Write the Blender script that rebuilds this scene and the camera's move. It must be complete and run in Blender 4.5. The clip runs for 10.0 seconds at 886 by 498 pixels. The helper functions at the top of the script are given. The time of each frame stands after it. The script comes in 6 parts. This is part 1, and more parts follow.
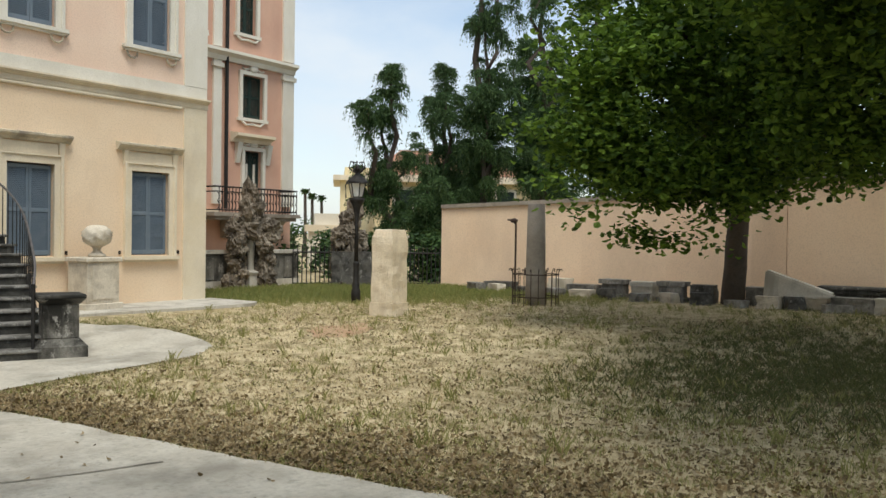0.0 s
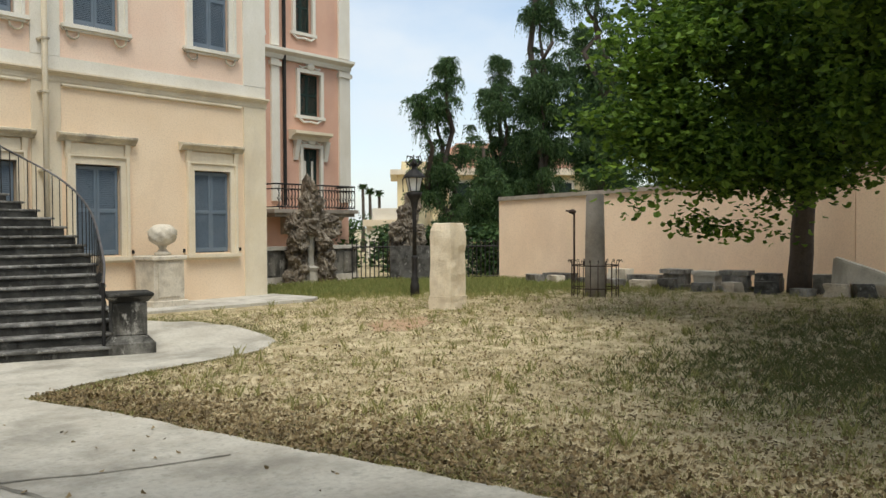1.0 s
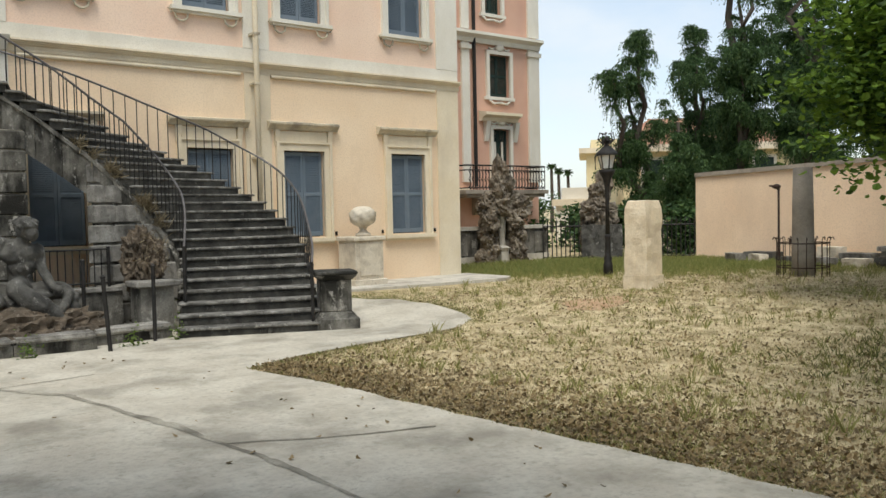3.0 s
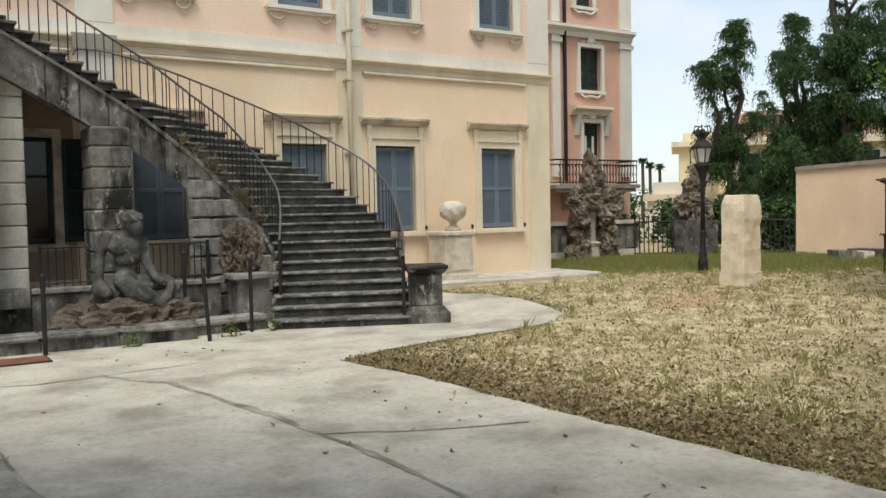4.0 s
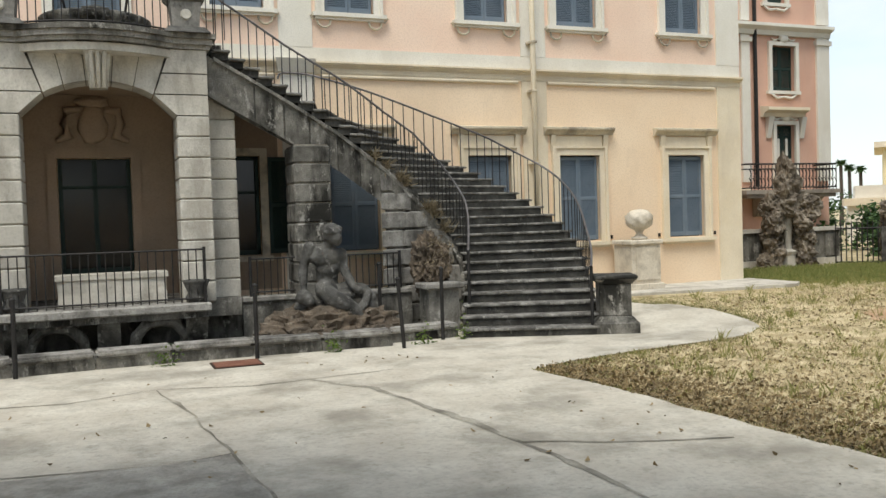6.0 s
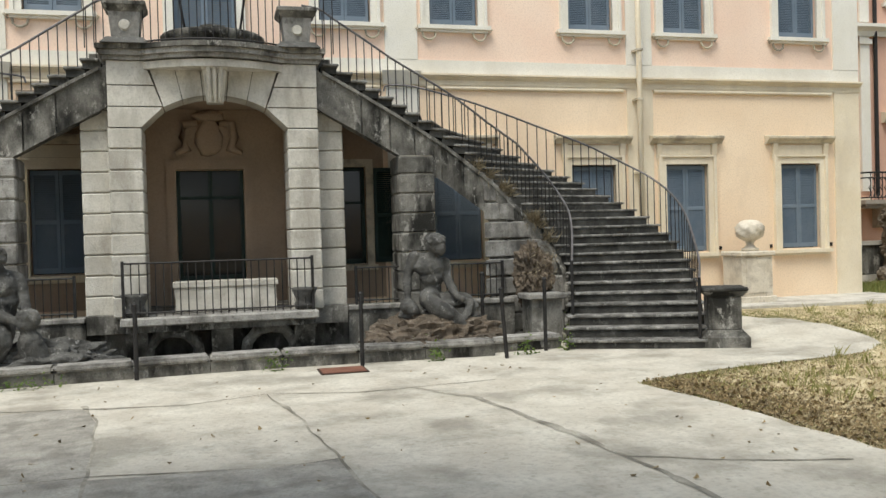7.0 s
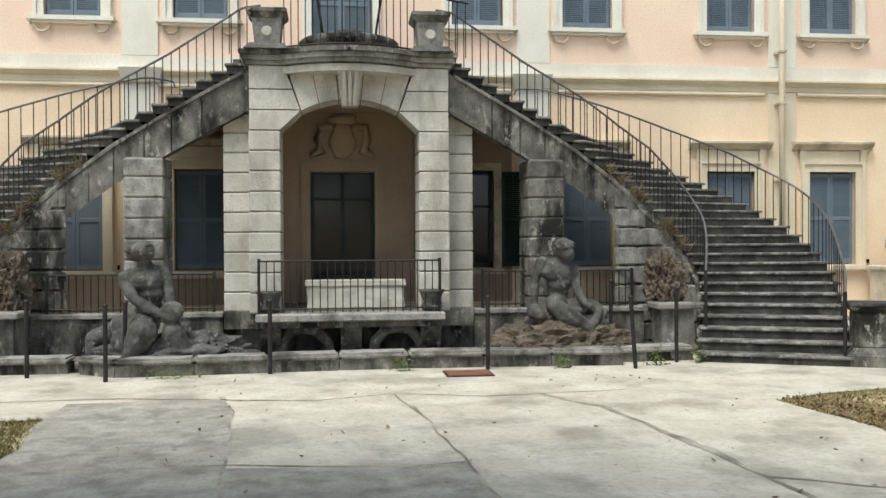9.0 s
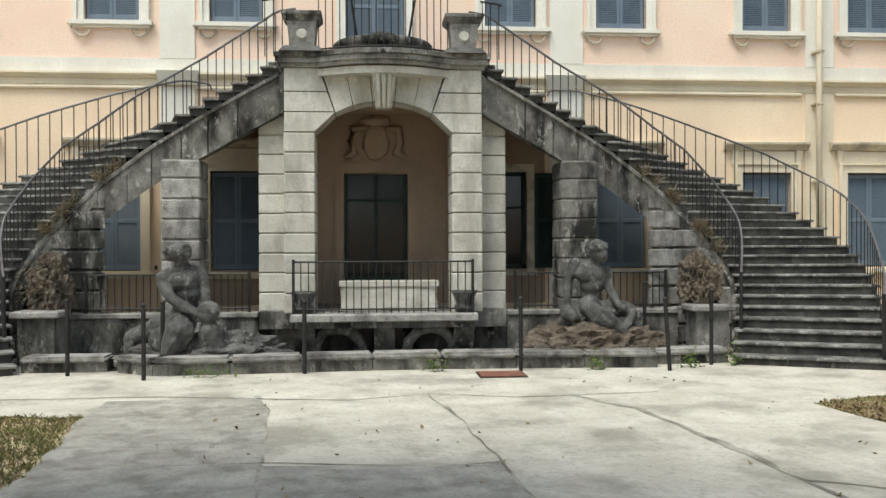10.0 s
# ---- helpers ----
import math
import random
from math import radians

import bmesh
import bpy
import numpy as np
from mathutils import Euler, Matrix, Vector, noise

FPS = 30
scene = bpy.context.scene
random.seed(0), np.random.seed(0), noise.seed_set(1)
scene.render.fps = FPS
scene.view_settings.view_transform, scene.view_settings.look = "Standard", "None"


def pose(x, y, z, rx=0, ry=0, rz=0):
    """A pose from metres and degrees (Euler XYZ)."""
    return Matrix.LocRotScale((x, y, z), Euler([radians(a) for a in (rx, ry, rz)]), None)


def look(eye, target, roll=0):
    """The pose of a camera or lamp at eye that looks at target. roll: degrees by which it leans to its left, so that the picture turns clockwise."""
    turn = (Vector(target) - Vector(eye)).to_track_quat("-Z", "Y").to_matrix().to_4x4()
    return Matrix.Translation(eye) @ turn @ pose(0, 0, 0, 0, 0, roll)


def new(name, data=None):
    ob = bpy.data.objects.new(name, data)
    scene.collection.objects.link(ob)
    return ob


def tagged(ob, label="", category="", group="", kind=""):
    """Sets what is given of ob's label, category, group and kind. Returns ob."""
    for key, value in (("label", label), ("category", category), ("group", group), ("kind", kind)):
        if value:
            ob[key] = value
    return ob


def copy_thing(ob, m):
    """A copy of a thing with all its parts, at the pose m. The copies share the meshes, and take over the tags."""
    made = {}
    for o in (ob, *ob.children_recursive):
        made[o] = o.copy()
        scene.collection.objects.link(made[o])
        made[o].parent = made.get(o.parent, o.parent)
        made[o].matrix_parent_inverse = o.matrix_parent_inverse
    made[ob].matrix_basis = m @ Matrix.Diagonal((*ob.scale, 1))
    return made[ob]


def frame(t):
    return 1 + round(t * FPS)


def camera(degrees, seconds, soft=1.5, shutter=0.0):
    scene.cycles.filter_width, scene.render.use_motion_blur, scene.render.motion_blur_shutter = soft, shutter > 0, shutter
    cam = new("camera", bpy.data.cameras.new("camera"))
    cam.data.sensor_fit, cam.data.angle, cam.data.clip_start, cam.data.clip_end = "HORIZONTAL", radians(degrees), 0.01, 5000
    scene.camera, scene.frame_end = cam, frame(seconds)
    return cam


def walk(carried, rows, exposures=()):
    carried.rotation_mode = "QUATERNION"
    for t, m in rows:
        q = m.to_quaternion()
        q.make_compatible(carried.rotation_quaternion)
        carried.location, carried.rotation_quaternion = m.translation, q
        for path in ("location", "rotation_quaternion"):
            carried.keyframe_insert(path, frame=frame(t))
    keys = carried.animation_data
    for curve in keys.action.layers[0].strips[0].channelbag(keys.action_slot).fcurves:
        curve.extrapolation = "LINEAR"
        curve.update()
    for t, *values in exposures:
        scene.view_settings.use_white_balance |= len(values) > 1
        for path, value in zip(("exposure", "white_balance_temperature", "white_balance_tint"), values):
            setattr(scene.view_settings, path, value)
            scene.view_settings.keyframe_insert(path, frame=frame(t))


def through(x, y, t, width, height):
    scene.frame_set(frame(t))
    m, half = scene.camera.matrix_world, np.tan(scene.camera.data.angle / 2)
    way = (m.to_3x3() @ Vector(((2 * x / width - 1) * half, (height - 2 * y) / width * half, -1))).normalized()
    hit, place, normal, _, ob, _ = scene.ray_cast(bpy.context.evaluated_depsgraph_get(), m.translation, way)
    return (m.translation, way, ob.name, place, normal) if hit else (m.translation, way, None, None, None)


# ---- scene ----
cam = camera(54.0, 10.0)
PATH = [
    (0, (-3.441, 0.849, 1.882), (-1.805, 1.998, 1.851), 0.8),
    (0.5, (-3.457, 0.832, 1.9), (-1.848, 2.019, 1.861), 0.4),
    (1, (-3.449, 0.848, 1.886), (-1.893, 2.103, 1.838), -0.3),
    (1.5, (-3.472, 0.904, 1.867), (-1.979, 2.233, 1.81), -0.7),
    (2, (-3.498, 0.902, 1.861), (-2.089, 2.32, 1.792), -0.9),
    (2.5, (-3.525, 0.902, 1.858), (-2.193, 2.392, 1.779), -1.1),
    (4, (-3.567, 0.972, 1.847), (-2.478, 2.646, 1.753), -1.1),
    (4.5, (-3.627, 0.999, 1.845), (-2.612, 2.72, 1.753), -1.2),
    (5, (-3.677, 0.968, 1.857), (-2.756, 2.742, 1.771), -1.5),
    (5.5, (-3.737, 0.97, 1.863), (-2.902, 2.786, 1.787), -1.7),
    (7, (-3.822, 0.94, 1.885), (-3.309, 2.872, 1.85), -1.6),
    (7.5, (-3.853, 0.978, 1.87), (-3.425, 2.931, 1.846), -1.2),
    (8, (-3.876, 1.009, 1.872), (-3.529, 2.979, 1.854), -0.8),
    (8.5, (-3.885, 1.03, 1.863), (-3.597, 3.009, 1.847), -0.5),
    (9, (-3.896, 1.011, 1.872), (-3.658, 2.997, 1.853), -0.3),
    (9.5, (-3.915, 1.011, 1.858), (-3.709, 3.0, 1.842), -0.2),
    (10, (-3.931, 0.978, 1.865), (-3.764, 2.971, 1.85), -0.2),
]
walk(cam, [(t, look(eye, target, roll)) for t, eye, target, roll in PATH], exposures=[(0, 0.08, 6700, 6), (2.5, 0.14, 6700, 6), (4.5, 0.16, 6750, 7), (5.5, 0.23, 6720, 7), (7.5, 0.46, 6600, 6), (10, 0.53, 6540, 5)])

# ---------------------------------------------------------------- light
SUN = Vector((-0.38, -0.46, 1.15)).normalized()
world = bpy.data.worlds.new("sky")
scene.world = world
world.use_nodes = True
wn, wl = world.node_tree.nodes, world.node_tree.links
bg = wn["Background"]
sky = wn.new("ShaderNodeTexSky")
sky.sky_type, sky.sun_disc = "NISHITA", False
sky.sun_elevation, sky.sun_rotation = math.asin(SUN.z), math.atan2(SUN.x, SUN.y)
wc = wn.new("ShaderNodeTexCoord")
wm = wn.new("ShaderNodeMapping")
wm.inputs["Scale"].default_value = (2.2, 2.2, 5.0)
cl = wn.new("ShaderNodeTexNoise")
cl.inputs["Scale"].default_value, cl.inputs["Detail"].default_value, cl.inputs["Roughness"].default_value = 1.3, 6, 0.55
cr = wn.new("ShaderNodeValToRGB")
cr.color_ramp.elements[0].position, cr.color_ramp.elements[1].position = 0.36, 0.66
cr.color_ramp.elements[0].color, cr.color_ramp.elements[1].color = (0.30, 0.30, 0.30, 1), (0.97, 0.97, 0.97, 1)
wx = wn.new("ShaderNodeMix")
wx.data_type = "RGBA"
wx.inputs[7].default_value = (4.5, 4.85, 5.4, 1)
wl.new(wc.outputs["Generated"], wm.inputs["Vector"])
wl.new(wm.outputs["Vector"], cl.inputs["Vector"])
wl.new(cl.outputs["Fac"], cr.inputs["Fac"])
wl.new(cr.outputs["Color"], wx.inputs[0])
wl.new(sky.outputs["Color"], wx.inputs[6])
wl.new(wx.outputs[2], bg.inputs["Color"])
bg.inputs["Strength"].default_value = 0.175
sun = new("sun", bpy.data.lights.new("sun", "SUN"))
sun.data.energy, sun.data.angle, sun.data.color = 2.4, radians(24), (1.0, 0.965, 0.91)
sun.matrix_world = look(SUN * 60, (0, 0, 0))


# ---------------------------------------------------------------- materials
def mat(name, a, b, rough=0.9, scale=3.0, fine=40.0, bump=0.3, metal=0.0, c=None, cscale=0.7, camt=0.5, ccut=0.48, each=0.0, streak=0.0, spec=0.3, hard=0.15, d=None, dscale=12.0, damt=0.5, dcut=0.52):
    """Two tones a, b mixed by broad and fine noise; c: a stain tone; each: variation from piece to piece; streak: vertical runs; d: crisp crusts and spots."""
    m = bpy.data.materials.new(name)
    m.use_nodes = True
    n, l = m.node_tree.nodes, m.node_tree.links
    p = n["Principled BSDF"]
    p.inputs["Roughness"].default_value, p.inputs["Metallic"].default_value = rough, metal
    p.inputs["Specular IOR Level"].default_value = spec
    geo = n.new("ShaderNodeNewGeometry")

    def noise_at(sc, detail=5, stretch=None):
        t = n.new("ShaderNodeTexNoise")
        t.inputs["Scale"].default_value, t.inputs["Detail"].default_value = sc, detail
        t.inputs["Roughness"].default_value = 0.6
        if stretch:
            mp = n.new("ShaderNodeMapping")
            mp.inputs["Scale"].default_value = stretch
            l.new(geo.outputs["Position"], mp.inputs["Vector"])
            l.new(mp.outputs["Vector"], t.inputs["Vector"])
        else:
            l.new(geo.outputs["Position"], t.inputs["Vector"])
        return t

    def ramp(sock, lo, hi):
        r = n.new("ShaderNodeMapRange")
        r.inputs["From Min"].default_value, r.inputs["From Max"].default_value = lo, hi
        l.new(sock, r.inputs["Value"])
        return r.outputs["Result"]

    def mixc(fac, x, y):
        k = n.new("ShaderNodeMix")
        k.data_type = "RGBA"
        l.new(fac, k.inputs[0])
        for i, v in ((6, x), (7, y)):
            if isinstance(v, tuple):
                k.inputs[i].default_value = (*v, 1)
            else:
                l.new(v, k.inputs[i])
        return k.outputs[2]

    broad, small = noise_at(scale), noise_at(fine, 3)
    col = mixc(ramp(broad.outputs["Fac"], 0.5 - hard, 0.5 + hard), a, b)
    dark = tuple(v * 0.72 for v in a)
    f = n.new("ShaderNodeMath")
    f.operation = "MULTIPLY"
    f.inputs[1].default_value = 0.55
    l.new(ramp(small.outputs["Fac"], 0.45, 0.75), f.inputs[0])
    col = mixc(f.outputs[0], col, dark)
    if c:
        st = noise_at(cscale, 6, (1, 1, streak) if streak else None)
        g = n.new("ShaderNodeMath")
        g.operation = "MULTIPLY"
        g.inputs[1].default_value = camt
        l.new(ramp(st.outputs["Fac"], ccut, ccut + 0.16), g.inputs[0])
        col = mixc(g.outputs[0], col, c)
    crust = None
    if d:
        crust = noise_at(dscale, 9, (1, 1, 0.6))
        crust.inputs["Roughness"].default_value = 0.72
        q = n.new("ShaderNodeMath")
        q.operation = "MULTIPLY"
        q.inputs[1].default_value = damt
        l.new(ramp(crust.outputs["Fac"], dcut, dcut + 0.07), q.inputs[0])
        col = mixc(q.outputs[0], col, d)
    if each:
        oi = n.new("ShaderNodeObjectInfo")
        hv = n.new("ShaderNodeHueSaturation")
        mr = n.new("ShaderNodeMapRange")
        mr.inputs["To Min"].default_value, mr.inputs["To Max"].default_value = 1 - each, 1 + each
        l.new(oi.outputs["Random"], mr.inputs["Value"])
        l.new(mr.outputs["Result"], hv.inputs["Value"])
        l.new(col, hv.inputs["Color"])
        col = hv.outputs["Color"]
    l.new(col, p.inputs["Base Color"])
    if bump:
        bp = n.new("ShaderNodeBump")
        bp.inputs["Strength"].default_value, bp.inputs["Distance"].default_value = bump, 0.02
        if crust:
            hs = n.new("ShaderNodeMath")
            hs.operation = "ADD"
            l.new(small.outputs["Fac"], hs.inputs[0])
            l.new(crust.outputs["Fac"], hs.inputs[1])
            l.new(hs.outputs[0], bp.inputs["Height"])
        else:
            l.new(small.outputs["Fac"], bp.inputs["Height"])
        l.new(bp.outputs["Normal"], p.inputs["Normal"])
    return m


def leaf_mat(name, a, b, through=0.35):
    m = bpy.data.materials.new(name)
    m.use_nodes = True
    n, l = m.node_tree.nodes, m.node_tree.links
    p = n["Principled BSDF"]
    p.inputs["Roughness"].default_value = 0.55
    p.inputs["Specular IOR Level"].default_value = 0.3
    geo = n.new("ShaderNodeNewGeometry")
    mx = n.new("ShaderNodeMix")
    mx.data_type = "RGBA"
    mx.inputs[6].default_value, mx.inputs[7].default_value = (*a, 1), (*b, 1)
    l.new(geo.outputs["Random Per Island"], mx.inputs[0])
    l.new(mx.outputs[2], p.inputs["Base Color"])
    tr = n.new("ShaderNodeBsdfTranslucent")
    l.new(mx.outputs[2], tr.inputs["Color"])
    ms = n.new("ShaderNodeMixShader")
    ms.inputs[0].default_value = through
    l.new(p.outputs[0], ms.inputs[1])
    l.new(tr.outputs[0], ms.inputs[2])
    l.new(ms.outputs[0], n["Material Output"].inputs["Surface"])
    return m


CREAM = mat("cream_plaster", (0.81, 0.62, 0.43), (0.86, 0.685, 0.495), 0.95, 0.6, 30, 0.05, c=(0.64, 0.49, 0.34), cscale=0.5, camt=0.35, streak=0.25, d=(0.72, 0.56, 0.40), dscale=1.6, damt=0.35, dcut=0.56)
ROSE = mat("rose_plaster", (0.84, 0.61, 0.47), (0.87, 0.68, 0.535), 0.95, 0.7, 30, 0.05, c=(0.70, 0.52, 0.40), cscale=0.4, camt=0.3, streak=0.3, d=(0.76, 0.57, 0.44), dscale=1.4, damt=0.3, dcut=0.56)
STUCCO = mat("pale_stucco", (0.74, 0.635, 0.46), (0.80, 0.71, 0.55), 0.9, 1.4, 45, 0.2, c=(0.55, 0.47, 0.36), cscale=1.2, camt=0.45, streak=0.3)
WHITE = mat("white_stucco", (0.73, 0.69, 0.59), (0.80, 0.765, 0.68), 0.9, 1.2, 45, 0.2, c=(0.60, 0.55, 0.46), cscale=1.2, camt=0.4, streak=0.3)
HOOD = mat("weathered_hood", (0.52, 0.45, 0.33), (0.66, 0.58, 0.44), 0.9, 2.5, 50, 0.3, c=(0.22, 0.19, 0.15), cscale=2.2, camt=0.8)
SHUT = mat("blue_grey_paint", (0.125, 0.165, 0.205), (0.155, 0.195, 0.235), 0.6, 2.0, 60, 0.1, c=(0.19, 0.22, 0.25), cscale=3, camt=0.4)
TRAV = mat("travertine", (0.49, 0.46, 0.395), (0.60, 0.57, 0.50), 0.85, 1.8, 35, 0.45, hard=0.1, c=(0.24, 0.215, 0.175), cscale=2.0, camt=0.6, each=0.06, streak=0.35, d=(0.27, 0.245, 0.20), dscale=9, damt=0.35, dcut=0.56)
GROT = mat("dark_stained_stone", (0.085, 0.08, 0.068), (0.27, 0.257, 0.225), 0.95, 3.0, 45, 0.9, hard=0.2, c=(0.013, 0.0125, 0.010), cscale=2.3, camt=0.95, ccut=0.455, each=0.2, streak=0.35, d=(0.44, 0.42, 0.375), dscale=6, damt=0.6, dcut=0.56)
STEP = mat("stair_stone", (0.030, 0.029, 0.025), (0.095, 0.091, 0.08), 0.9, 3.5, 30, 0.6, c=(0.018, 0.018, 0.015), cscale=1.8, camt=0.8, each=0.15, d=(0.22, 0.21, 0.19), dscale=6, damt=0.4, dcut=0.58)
NOSE = mat("nosing_stone", (0.10, 0.096, 0.086), (0.27, 0.26, 0.235), 0.85, 4.0, 30, 0.6, hard=0.12, c=(0.045, 0.043, 0.037), cscale=2.2, camt=0.85, d=(0.42, 0.405, 0.37), dscale=9, damt=0.6, dcut=0.55)
MARB = mat("pale_marble", (0.60, 0.53, 0.42), (0.70, 0.64, 0.53), 0.8, 2.0, 35, 0.3, c=(0.36, 0.31, 0.24), cscale=2.6, camt=0.7, d=(0.28, 0.24, 0.19), dscale=12, damt=0.45, dcut=0.57)
PILM = mat("tuff_pillar_stone", (0.74, 0.62, 0.445), (0.82, 0.72, 0.55), 0.9, 3.0, 28, 0.6, c=(0.58, 0.48, 0.35), cscale=2.5, camt=0.6, d=(0.56, 0.45, 0.31), dscale=7, damt=0.4, dcut=0.57)
STAT = mat("mossy_grey_stone", (0.05, 0.048, 0.043), (0.165, 0.16, 0.145), 0.75, 3.5, 60, 0.9, hard=0.2, c=(0.02, 0.019, 0.017), cscale=4.0, camt=0.7, d=(0.42, 0.41, 0.38), dscale=9, damt=0.55, dcut=0.58)
ROCK = mat("brown_rock", (0.15, 0.125, 0.095), (0.33, 0.285, 0.225), 0.95, 4.0, 18, 1.0, hard=0.1, c=(0.04, 0.033, 0.027), cscale=2.2, camt=0.7)
FRESH = leaf_mat("fresh_weed_leaf", (0.07, 0.12, 0.025), (0.16, 0.22, 0.05), 0.35)
MOUND = mat("earthy_mound_rock", (0.075, 0.058, 0.042), (0.19, 0.15, 0.11), 0.95, 6.0, 25, 1.0, hard=0.15, c=(0.025, 0.022, 0.017), cscale=3.0, camt=0.8, d=(0.30, 0.27, 0.22), dscale=14, damt=0.45, dcut=0.57)
IRON = mat("dark_iron", (0.022, 0.021, 0.020), (0.045, 0.042, 0.040), 0.6, 6, 80, 0.15, metal=0.4)
RUST = mat("rusty_iron", (0.045, 0.030, 0.024), (0.075, 0.048, 0.035), 0.75, 6, 80, 0.2, metal=0.3)
GRIP = mat("worn_handrail", (0.10, 0.095, 0.095), (0.18, 0.17, 0.17), 0.55, 6, 80, 0.1, metal=0.4)
CONC = mat("concrete_path", (0.46, 0.42, 0.345), (0.58, 0.545, 0.46), 0.9, 1.6, 20, 0.6, c=(0.17, 0.155, 0.122), cscale=0.9, camt=0.55, d=(0.27, 0.25, 0.20), dscale=5, damt=0.35, dcut=0.57)
SLAB = mat("older_grey_slab", (0.29, 0.27, 0.23), (0.42, 0.395, 0.34), 0.95, 2.5, 30, 0.9, c=(0.15, 0.14, 0.115), cscale=3.0, camt=0.6)
JOIN = mat("dirt_joint", (0.17, 0.155, 0.125), (0.42, 0.39, 0.32), 1.0, 1.6, 40, 0.4, hard=0.12)
DRY = mat("dry_lawn_soil", (0.42, 0.34, 0.20), (0.66, 0.56, 0.36), 1.0, 3.2, 18, 1.0, c=(0.20, 0.16, 0.075), cscale=2.6, camt=0.85)
EARTH = mat("bare_red_earth", (0.40, 0.25, 0.15), (0.50, 0.36, 0.23), 1.0, 5, 40, 0.6)
PINK = mat("pink_plaster", (0.62, 0.37, 0.27), (0.68, 0.43, 0.32), 0.95, 0.8, 30, 0.15, c=(0.45, 0.28, 0.22), cscale=0.6, camt=0.4, streak=0.3)
DKSHUT = mat("dark_green_paint", (0.014, 0.030, 0.024), (0.024, 0.044, 0.036), 0.6, 3, 60, 0.1)
PEACH = mat("peach_plaster", (0.86, 0.64, 0.45), (0.90, 0.70, 0.51), 0.95, 0.5, 28, 0.2, c=(0.62, 0.46, 0.33), cscale=0.5, camt=0.4, streak=0.4)
COPE = mat("grey_coping", (0.30, 0.26, 0.21), (0.42, 0.37, 0.31), 0.9, 2, 35, 0.4, c=(0.14, 0.12, 0.10), cscale=1.5, camt=0.6)
YELL = mat("yellow_plaster", (0.74, 0.62, 0.36), (0.80, 0.69, 0.44), 0.95, 0.5, 20, 0.1)
ROOF = mat("terracotta_roof", (0.36, 0.19, 0.12), (0.44, 0.25, 0.16), 0.9, 1.5, 12, 0.5)
BARK = mat("grey_brown_bark", (0.075, 0.06, 0.048), (0.13, 0.105, 0.085), 0.95, 3, 25, 0.8, c=(0.04, 0.034, 0.028), cscale=3, camt=0.6)
DARKIN = mat("dark_interior_plaster", (0.30, 0.23, 0.16), (0.36, 0.28, 0.20), 0.95, 1, 30, 0.1)
LEAF = leaf_mat("broad_leaf", (0.032, 0.078, 0.017), (0.22, 0.35, 0.05), 0.5)
NEEDLE = leaf_mat("needle_clump", (0.016, 0.046, 0.016), (0.10, 0.175, 0.055), 0.3)
LUSH = leaf_mat("lush_blade", (0.15, 0.185, 0.05), (0.31, 0.335, 0.12), 0.35)
FERN = leaf_mat("dry_fern_leaf", (0.15, 0.12, 0.075), (0.30, 0.25, 0.16), 0.2)
BLADE = leaf_mat("green_blade", (0.19, 0.20, 0.06), (0.40, 0.38, 0.15), 0.35)
STRAW = leaf_mat("straw_blade", (0.50, 0.41, 0.24), (0.70, 0.60, 0.40), 0.3)
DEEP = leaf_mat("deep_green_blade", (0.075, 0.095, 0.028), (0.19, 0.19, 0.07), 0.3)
LITTER = leaf_mat("dead_leaf", (0.10, 0.072, 0.034), (0.31, 0.225, 0.11), 0.15)
GLASSY = mat("dark_window_glass", (0.010, 0.012, 0.012), (0.016, 0.018, 0.017), 0.12, 1, 20, 0.0, spec=0.35)
# Plaster browned to carry the shade under the landing, stains mixed over it.
VESTI = mat("shade_brown_plaster", (0.33, 0.24, 0.165), (0.39, 0.295, 0.21), 0.95, 1, 30, 0.1, c=(0.20, 0.15, 0.11), cscale=1.0, camt=0.5)
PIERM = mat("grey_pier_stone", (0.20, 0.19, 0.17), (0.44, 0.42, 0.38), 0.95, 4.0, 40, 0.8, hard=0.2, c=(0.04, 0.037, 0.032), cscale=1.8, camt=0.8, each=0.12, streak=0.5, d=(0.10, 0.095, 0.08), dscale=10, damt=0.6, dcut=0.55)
LAMPGL = mat("frosted_lamp_glass", (0.70, 0.70, 0.67), (0.76, 0.76, 0.73), 0.3, 3, 30, 0.0)


# ---------------------------------------------------------------- mesh helpers
def part(name, bm, material, parent=None, label="", smooth=False):
    me = bpy.data.meshes.new(name)
    bm.normal_update()
    bm.to_mesh(me)
    bm.free()
    me.materials.append(material)
    if smooth:
        me.shade_smooth()
    ob = new(name, me)
    if parent is not None:
        ob.parent = parent
    if label:
        ob["label"] = label
    return ob


def thing(name, label, category, at=(0, 0, 0), group="", kind="", turn=0):
    ob = new(name)
    ob.empty_display_size = 0.1
    ob.matrix_world = pose(*at, 0, 0, turn)
    return tagged(ob, label, category, group, kind)


def box(bm, x0, x1, y0, y1, z0, z1, bevel=0.0):
    v = [bm.verts.new(p) for p in ((x0, y0, z0), (x1, y0, z0), (x1, y1, z0), (x0, y1, z0), (x0, y0, z1), (x1, y0, z1), (x1, y1, z1), (x0, y1, z1))]
    fs = [bm.faces.new([v[i] for i in q]) for q in ((0, 3, 2, 1), (4, 5, 6, 7), (0, 1, 5, 4), (1, 2, 6, 5), (2, 3, 7, 6), (3, 0, 4, 7))]
    if bevel:
        bmesh.ops.bevel(bm, geom=list({e for f in fs for e in f.edges}), offset=bevel, segments=1, affect="EDGES")
    return bm


def B(*a, bevel=0.0):
    return box(bmesh.new(), *a, bevel=bevel)


